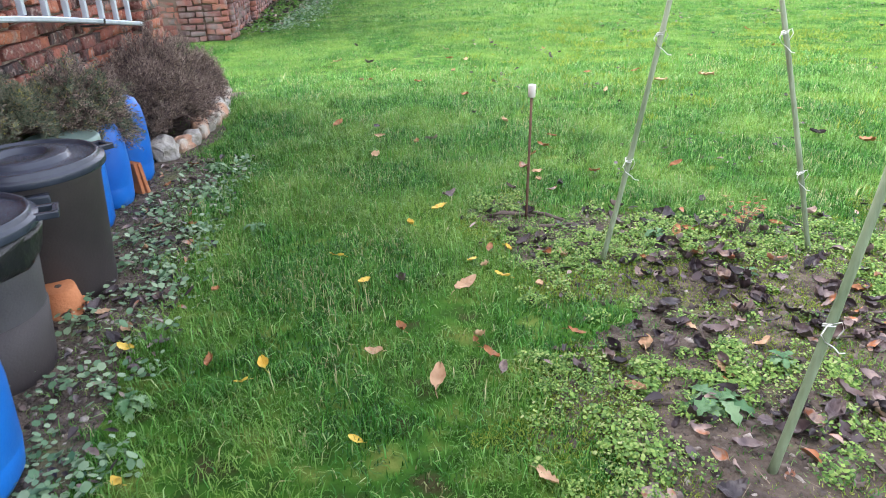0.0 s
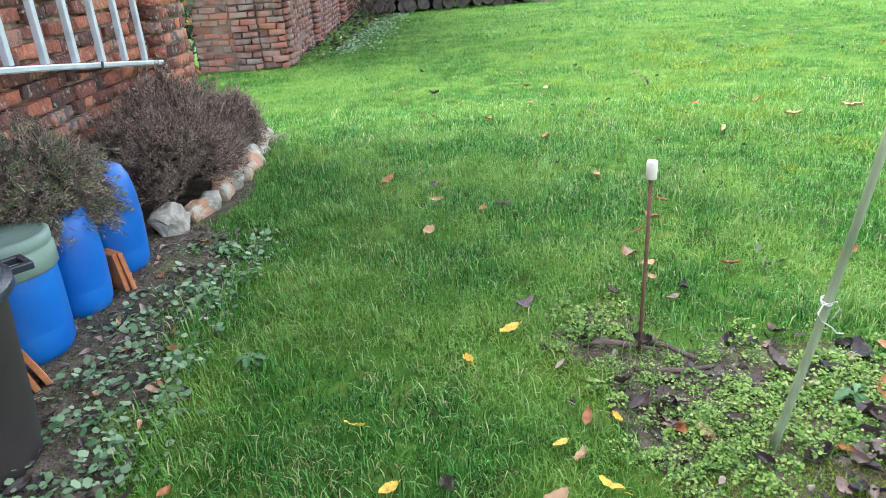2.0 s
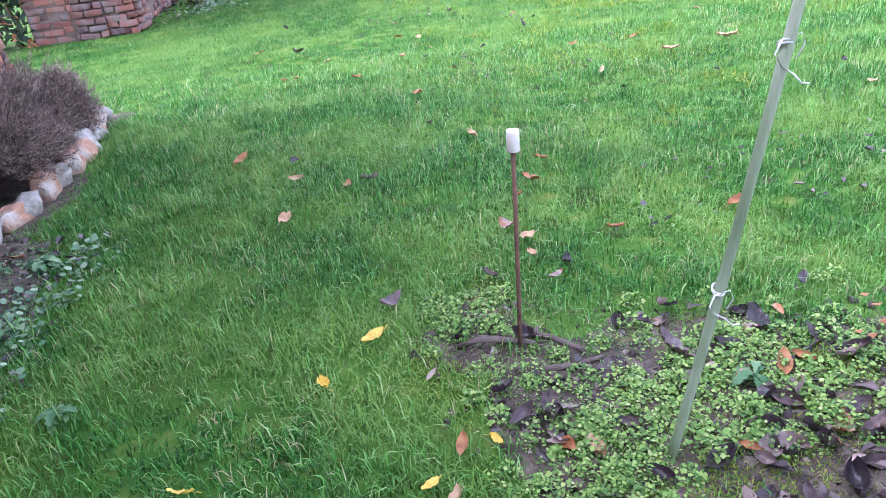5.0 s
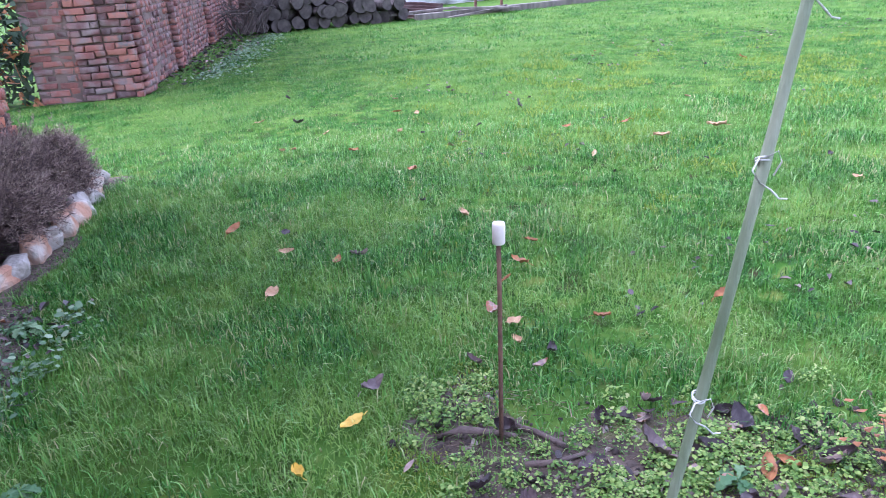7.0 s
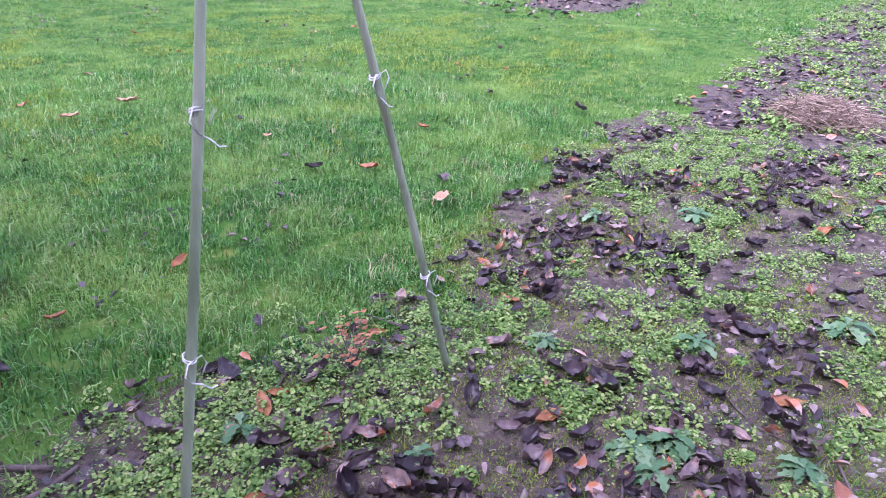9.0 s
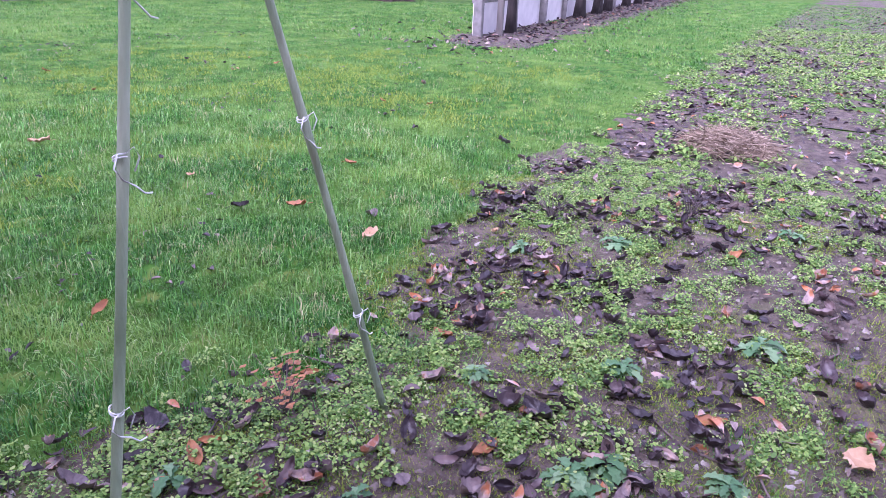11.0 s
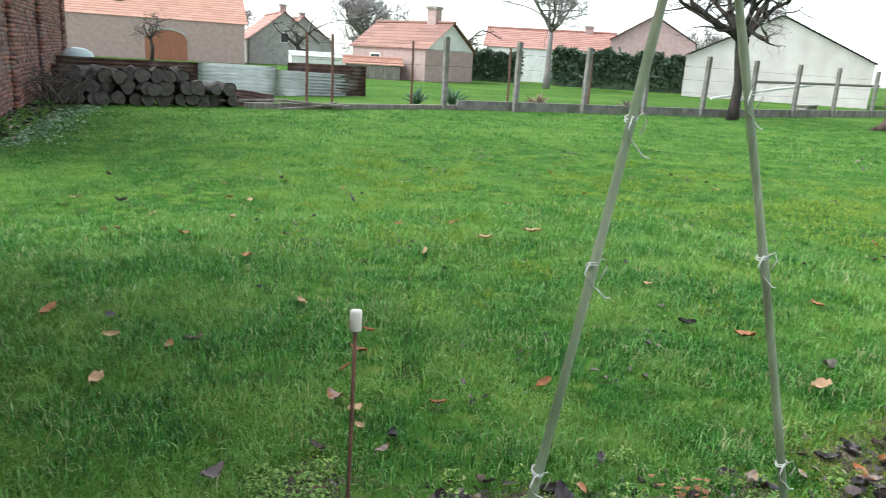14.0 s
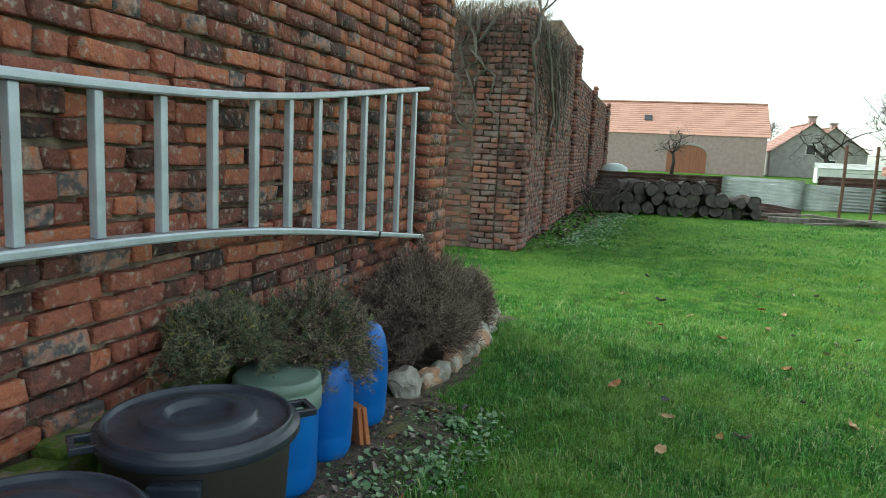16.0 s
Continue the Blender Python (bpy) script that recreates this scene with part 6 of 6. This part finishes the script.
for k, (x, y) in enumerate(((15.35, 6.85), (21.3, 7.5), (23.6, 7.75), (25.3, 7.95), (29.4, 8.5), (32.2, 8.8), (35.0, 9.1))):
    t = empty("espalier_tree", pose(x, y, -0.05, 0, 0, rnd.uniform(-20, 20)), "old pruned fruit tree trained along the fence", "tree", "espalier trees")
    bm, fl, r = bmesh.new(), [], random.Random(k + 300)
    rad = 0.10 if k == 0 else 0.15
    tube(bm, [(0, 0, 0), (0.05, 0, 0.5), (-0.05, 0, 1.1), (0.0, 0, 1.7), (0.05, 0, 2.4)], [rad * 1.3, rad, rad * 0.85, rad * 0.9, rad * 0.5], 10)
    for z in (1.62, 2.2):
        for s in (-1, 1):
            tube(bm, [(0, 0, z - 0.25), (s * 0.3, 0, z - 0.05), (s * 0.9, 0.04, z + 0.05), (s * 1.6, 0, z + r.uniform(-0.05, 0.2))], [0.055, 0.05, 0.04, 0.02], 7)
    rough(bm, 0.03, 4, k)
    part("trunk", bm, M_BARK, t, "dark gnarled trunk", True)
    for q in range(330):
        s, z = r.uniform(-1.9, 1.9), r.choice((1.65, 2.25, 2.4, 2.6, 2.8))
        fl.append((Vector((s, 0, z)), Vector((s + r.gauss(0, 0.25), r.gauss(0, 0.25), z + r.uniform(-0.2, 0.7)))))
    a = np.array([tuple(p) for p, _ in fl])
    b = np.array([tuple(p) for _, p in fl])
    tri = slivers(a, b, np.full(len(a), 0.016)).reshape(-1, 3)
    o = many("twig_growth", tri, (np.arange(len(tri)), np.full(len(a), 3)), M_TWIG, "")
    o.parent = t

# Far heap of brush and compost, built as one rough dome.
bm = bmesh.new()
bmesh.ops.create_icosphere(bm, subdivisions=5, radius=1)
for v in bm.verts:
    v.co = Vector((v.co.x * 8, v.co.y * 11, max(-0.05, v.co.z) * 4.6))
rough(bm, 0.8, 0.5)
rough(bm, 0.28, 1.9)
ob = part("earth_mound", bm, M_HEAP)
ob.matrix_basis = pose(88, 5.5, -0.2)
tagged(ob, "long dark brown mound of brush and compost overgrown with dead stalks", "mound")


# ---- houses beyond ----
def gable_house(m, w, d, eave, ridge, wall_mat, roof_mat, label, windows=(), doors=(), chimneys=(), over=0.3, name="house", skylights=(), gable_mat=None):
    """A house: w along x, d along y, its ridge along x. The front lies at y = 0."""
    h = empty(name, m, label, "house" if name == "house" else name, "houses beyond the fence")
    bm = bmesh.new()
    box(bm, (w / 2, d / 2, eave / 2), (w, d, eave))
    part("house_wall", bm, wall_mat, h)
    for x in (0.0, w):
        bm = bmesh.new()
        s = 0.12 if x == 0 else -0.12
        f = [bm.verts.new(p) for p in ((x, 0, eave), (x, d, eave), (x, d / 2, ridge), (x + s, 0, eave), (x + s, d, eave), (x + s, d / 2, ridge))]
        for q in ((0, 1, 2), (5, 4, 3), (0, 3, 4, 1), (1, 4, 5, 2), (2, 5, 3, 0)):
            bm.faces.new([f[i] for i in q])
        part("gable", bm, gable_mat or wall_mat, h)
    slope = math.hypot(d / 2, ridge - eave)
    rows = max(6, int(slope / 0.33))
    for side in (0, 1):
        bm = bmesh.new()
        for k in range(rows):
            f0, f1 = k / rows, (k + 1.12) / rows
            lift = 0.05
            n = max(4, int(w / 0.9))
            for c in range(n):
                xa, xb = -over + (w + 2 * over) * c / n, -over + (w + 2 * over) * (c + 1) / n
                pts = []
                for f, z in ((f0 - 0.35 / rows if k == 0 else f0, 0.10), (f1, 0.06)):
                    yy, zz = (d / 2) * min(f, 1.0), eave + (ridge - eave) * min(f, 1.0) + z
                    yy = yy if side == 0 else d - yy
                    pts.append((yy, zz))
                vs = [bm.verts.new(p) for p in ((xa, pts[0][0], pts[0][1]), (xb, pts[0][0], pts[0][1]), (xb, pts[1][0], pts[1][1]), (xa, pts[1][0], pts[1][1]),
                                                (xa, pts[0][0], pts[0][1] - lift), (xb, pts[0][0], pts[0][1] - lift))]
                bm.faces.new((vs[0], vs[1], vs[2], vs[3]))
                bm.faces.new((vs[4], vs[5], vs[1], vs[0]))
        part("roof_slope", bm, roof_mat, h)
    part("ridge", box(bmesh.new(), (w / 2, d / 2, ridge + 0.1), (w + 2 * over, 0.3, 0.14), None, 0.04), roof_mat, h)
    for x, z, ww, hh, side in windows:
        if side == "front":
            c, s, s2 = (x, -0.02, z), (ww, 0.06, hh), (ww - 0.16, 0.08, hh - 0.16)
        else:
            c, s, s2 = (-0.02 if side == "left" else w + 0.02, x, z), (0.06, ww, hh), (0.08, ww - 0.16, hh - 0.16)
        win = part("window", box(bmesh.new(), c, s), M_WALL_WHITE, h, "white window frame")
        part("pane", box(bmesh.new(), c, s2), M_GLASS_DARK, win, "dark glass pane")
    for x, ww, hh, arch, mat in doors:
        bm = bmesh.new()
        pts = [(x - ww / 2, 0), (x + ww / 2, 0)] + [(x + ww / 2 * math.cos(t), hh - arch + arch * math.sin(t)) for t in np.linspace(0, math.pi, 15)]
        f = bm.faces.new([bm.verts.new((px, -0.06, pz)) for px, pz in pts])
        g = bmesh.ops.extrude_face_region(bm, geom=[f])
        for v in g["geom"]:
            if isinstance(v, bmesh.types.BMVert):
                v.co.y += 0.1
        part("door", bm, mat, h, "red-brown plank door")
        bm = bmesh.new()
        tube(bm, [(px * 1.0, -0.05, pz + 0.1) for px, pz in pts[2:]], 0.11, 4)
        part("door_arch", bm, M_WALL_GREY, h, "arch of bricks over the door")
    for x, y, hh in chimneys:
        ch = part("chimney", box(bmesh.new(), (x, y, ridge + hh / 2 - 0.6), (0.7, 0.6, hh + 1.2), None, 0.03), M_WALL_FAR, h, "brick chimney")
        part("chimney_cap", box(bmesh.new(), (x, y, ridge + hh), (0.85, 0.75, 0.16), None, 0.03), M_CONCRETE, ch)
    for x, f in skylights:
        part("skylight", box(bmesh.new(), (x, d / 2 * f, eave + (ridge - eave) * f + 0.16), (0.7, 0.8, 0.06), pose(0, 0, 0, math.degrees(math.atan2(ridge - eave, d / 2)), 0, 0)), M_GLASS_DARK, h, "roof window")
    return h


gable_house(pose(-8.0, 68.5, 0), 19.2, 8.0, 3.4, 6.45, M_WALL_FAR, M_TILE_ORANGE, "long brick barn with an orange tiled roof", ((3.2, 1.6, 1.0, 0.8, "front"),), ((12.6, 3.4, 2.5, 0.75, M_DOOR_RED),), (), 0.3, "barn", ((9.0, 0.45),))
gable_house(pose(19.2, 74.0, 0, 0, 0, 90), 11.0, 6.8, 2.3, 5.0, M_WALL_GREY, M_TILE_RED, "grey gabled house with a red tiled roof", ((3.4, 2.6, 0.9, 1.0, "left"), (1.6, 1.2, 0.9, 1.1, "left")), (), ((0.9, 3.4, 0.7),))
gable_house(pose(24.2, 88.0, 0, 0, 0, 92), 10.0, 7.0, 2.6, 5.3, M_WALL_GREY, M_TILE_BROWN, "pale grey gabled house behind the first", ((3.5, 3.0, 0.9, 1.0, "left"),), (), ((0.9, 3.5, 0.5),))
gable_house(pose(15.0, 46.7, 0, 0, 0, -60), 6.0, 5.0, 1.9, 3.5, M_WALL_FAR, M_TILE_BROWN, "low house with brown tiles and a tall chimney", ((2.0, 1.1, 0.9, 0.9, "front"),), (), ((4.6, 2.5, 0.95),), 0.25, "house", (), M_WALL_WHITE)
gable_house(pose(29.3, 56.2, 0, 0, 0, -31), 10.6, 6.0, 2.7, 4.3, M_WALL_WHITE, M_TILE_RED, "white house with a long red tiled roof", ((0.8, 1.5, 0.9, 1.0, "front"), (6.0, 1.5, 1.0, 1.1, "front")), (), ((8.5, 3.0, 0.5),))
gable_house(pose(42.0, 45.6, 0, 0, 0, 51), 10.0, 6.4, 3.7, 5.6, M_WALL_FAR, M_TILE_BROWN, "brick house with a broad brown gable", (), (), ())
gable_house(pose(41.0, 29.6, 0, 0, 0, 42), 14.0, 10.4, 2.5, 5.0, M_WALL_CREAM, M_SHEET, "cream shed with a pale sheet metal roof", (), (), (), 0.25, "shed")
gable_house(pose(43.0, 28.0, 0, 0, 0, -36), 8.0, 5.0, 2.0, 2.9, M_WALL_FAR, M_SHEET, "low red brick outbuilding with a pale roof", ((3.0, 1.1, 0.9, 0.9, "front"),), (), (), 0.25, "outbuilding")
gable_house(pose(70.0, 26.0, 0, 0, 0, -68), 9.0, 7.0, 2.8, 5.2, M_WALL_GREY, M_TILE_BROWN, "grey house with a brown roof beyond the gardens", ((2.0, 1.5, 1.0, 1.2, "front"), (6.0, 1.5, 1.0, 1.2, "front")), (), ((4.0, 3.5, 0.6),))
gable_house(pose(12.6, 54.5, 0, 0, 0, -6), 5.6, 2.4, 1.0, 1.25, M_WALL_WHITE, M_WALL_WHITE, "long low white greenhouse", (), (), (), 0.1, "greenhouse")
gable_house(pose(13.4, 42.5, 0, 0, 0, -16), 3.2, 2.0, 0.8, 1.15, M_WOOD_GREY, M_TILE_ORANGE, "small wooden hen house with an orange roof", (), (), (), 0.2, "hen_house")


def hedge(x0, y0, x1, y1, hgt, thick, n, label):
    h = empty("hedge", pose(0, 0, 0), label, "hedge", "hedges beyond the fence")
    f = rng.random(n)
    x, y = x0 + (x1 - x0) * f, y0 + (y1 - y0) * f
    q = math.hypot(x1 - x0, y1 - y0)
    nx, ny = -(y1 - y0) / q, (x1 - x0) / q
    s = rng.uniform(-0.5, 0.5, n) * thick
    z = hgt * (0.02 + 0.98 * rng.random(n) ** 0.6) * (1 + 0.06 * np.sin(f * q * 2.1) + 0.05 * np.sin(f * q * 5.3))
    c = np.stack([x + nx * s, y + ny * s, z], -1)
    d = rng.normal(0, 0.14, (n, 3))
    tri = slivers(c - d, c + d, np.full(n, 0.2)).reshape(-1, 3)
    o = many("foliage", tri, (np.arange(len(tri)), np.full(n, 3)), M_HEDGE, "", "dark evergreen foliage")
    o.parent = h
    bm = bmesh.new()
    box(bm, ((x0 + x1) / 2, (y0 + y1) / 2, hgt * 0.42), (q, thick * 0.7, hgt * 0.84), pose(0, 0, 0, 0, 0, math.degrees(math.atan2(y1 - y0, x1 - x0))))
    rough(bm, 0.1, 1.0)
    part("inner_wood", bm, M_HEDGE, h)


hedge(22.6, 51.2, 28.4, 48.6, 2.05, 1.2, 9000, "dark green clipped hedge")
hedge(30.4, 47.2, 39.6, 40.4, 2.5, 1.4, 14000, "dark green clipped hedge before the houses")
tagged(part("water_tank", rough(lathe([(0.42, 0.0), (0.45, 0.05), (0.45, 0.75), (0.40, 0.92), (0.25, 1.02), (0.1, 1.05)], 32), 0.004, 3), M_CAR, None, "", True), "pale blue-white rounded plastic water tank", "tank").matrix_basis = pose(0.45, 24.4, 0)
bm = box(bmesh.new(), (0, 0, 0.28), (1.5, 0.6, 0.06), None, 0.02)
for sx in (-0.6, 0.6):
    box(bm, (sx, 0, 0.13), (0.1, 0.5, 0.26))
ob = part("garden_bench", bm, M_CONCRETE)
ob.matrix_basis = pose(30.2, 24.6, 0, 0, 0, 20)
tagged(ob, "low grey bench behind the fence", "bench")



hedge(58.0, 30.0, 66.0, 12.0, 3.0, 1.5, 12000, "dark evergreen hedge along the far gardens")
gable_house(pose(78.0, 26.0, 0, 0, 0, -75), 12.0, 7.0, 2.8, 5.4, M_WALL_CREAM, M_TILE_BROWN, "cream house with a brown roof far off", ((2.0, 1.5, 1.0, 1.2, "front"), (6.0, 1.5, 1.0, 1.2, "front"), (9.5, 1.5, 1.0, 1.2, "front")), (), ((4.0, 3.5, 0.6),))
gable_house(pose(96.0, 20.0, 0, 0, 0, -84), 14.0, 8.0, 3.0, 6.2, M_WALL_GREY, M_TILE_BROWN, "grey farmhouse with brown tiles far off", ((3.0, 1.6, 1.0, 1.2, "front"), (8.0, 1.6, 1.0, 1.2, "front")), (), ((7.0, 4.0, 0.6),))
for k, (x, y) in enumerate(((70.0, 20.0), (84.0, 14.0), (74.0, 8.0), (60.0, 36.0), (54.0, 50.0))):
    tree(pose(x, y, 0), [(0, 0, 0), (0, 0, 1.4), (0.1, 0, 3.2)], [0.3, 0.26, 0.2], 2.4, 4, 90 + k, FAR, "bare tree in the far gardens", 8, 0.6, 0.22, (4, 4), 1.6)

# ivy in the corner behind the pier
ivy = empty("ivy", pose(0, 0, 0), "dark ivy with a few orange leaves behind the wall", "ivy")
n = 5200
c = np.stack([rng.uniform(-3.2, -1.1, n), 9.75 + rng.normal(0, 0.16, n), 2.6 * rng.random(n) ** 0.8], -1)
d = rng.normal(0, 0.04, (n, 3))
tri = slivers(c - d, c + d, np.full(n, 0.06)).reshape(-1, 3)
o = many("foliage", tri, (np.arange(len(tri)), np.full(n, 3)), M_HEDGE, "")
o.parent = ivy
n = 260
c = np.stack([rng.uniform(-2.8, -1.1, n), 9.55 + rng.normal(0, 0.1, n), 1.4 * rng.random(n)], -1)
d = rng.normal(0, 0.035, (n, 3))
tri = slivers(c - d, c + d, np.full(n, 0.05)).reshape(-1, 3)
o = many("autumn_foliage", tri, (np.arange(len(tri)), np.full(n, 3)), M_LEAF_ORANGE, "", "orange autumn leaves")
o.parent = ivy

# ---- the same ground cover behind the walker ----
grass("grass_behind", (0.3, 7.2), (-2.6, -0.2), 3500, 0.052, 0.0050, False, "green grass behind the bed", 0.26)
tufts("chickweed_behind", M_WEED, 3600, (2.0, 7.0), (-2.4, -0.5), 40, 0.045, 0.0110, "low green chickweed over the soil", weedy)
litter("leaf_litter_behind", (2.1, 7.0), (-2.4, -0.7), 3200, 0.055, "dark brown leaf litter over the bed", clumpy)

# ---- the bricks nearest to the walker, one by one ----
for y, z, long, _ in chosen:
    c, _size, a = brick_place(y, z, long)
    ob = new("brick", rnd.choice(B_LONG if long else B_HEAD))
    ob.matrix_basis = pose(*c, rnd.uniform(-1.5, 1.5), rnd.uniform(-3, 3), math.degrees(a)) @ Matrix.Diagonal((1, rnd.uniform(0.95, 1.04), rnd.uniform(0.92, 1.10), 1))
    ob.parent = wall
B_END = {long: [brick_mesh("brick", 0.21 if long else 0.10, 0.10, 0.064, 5.0 * k + (80 if long else 120), M_BRICK_END) for k in range(4)] for long in (True, False)}
for c, size, a in END_BRICKS:
    long = size[0] > 0.155
    ob = new("brick", rnd.choice(B_END[long]))
    ob.matrix_basis = pose(*c, 0, 0, math.degrees(a)) @ Matrix.Diagonal((size[0] / (0.21 if long else 0.10), 1, size[2] / 0.064, 1))
    ob.parent = ruin_face
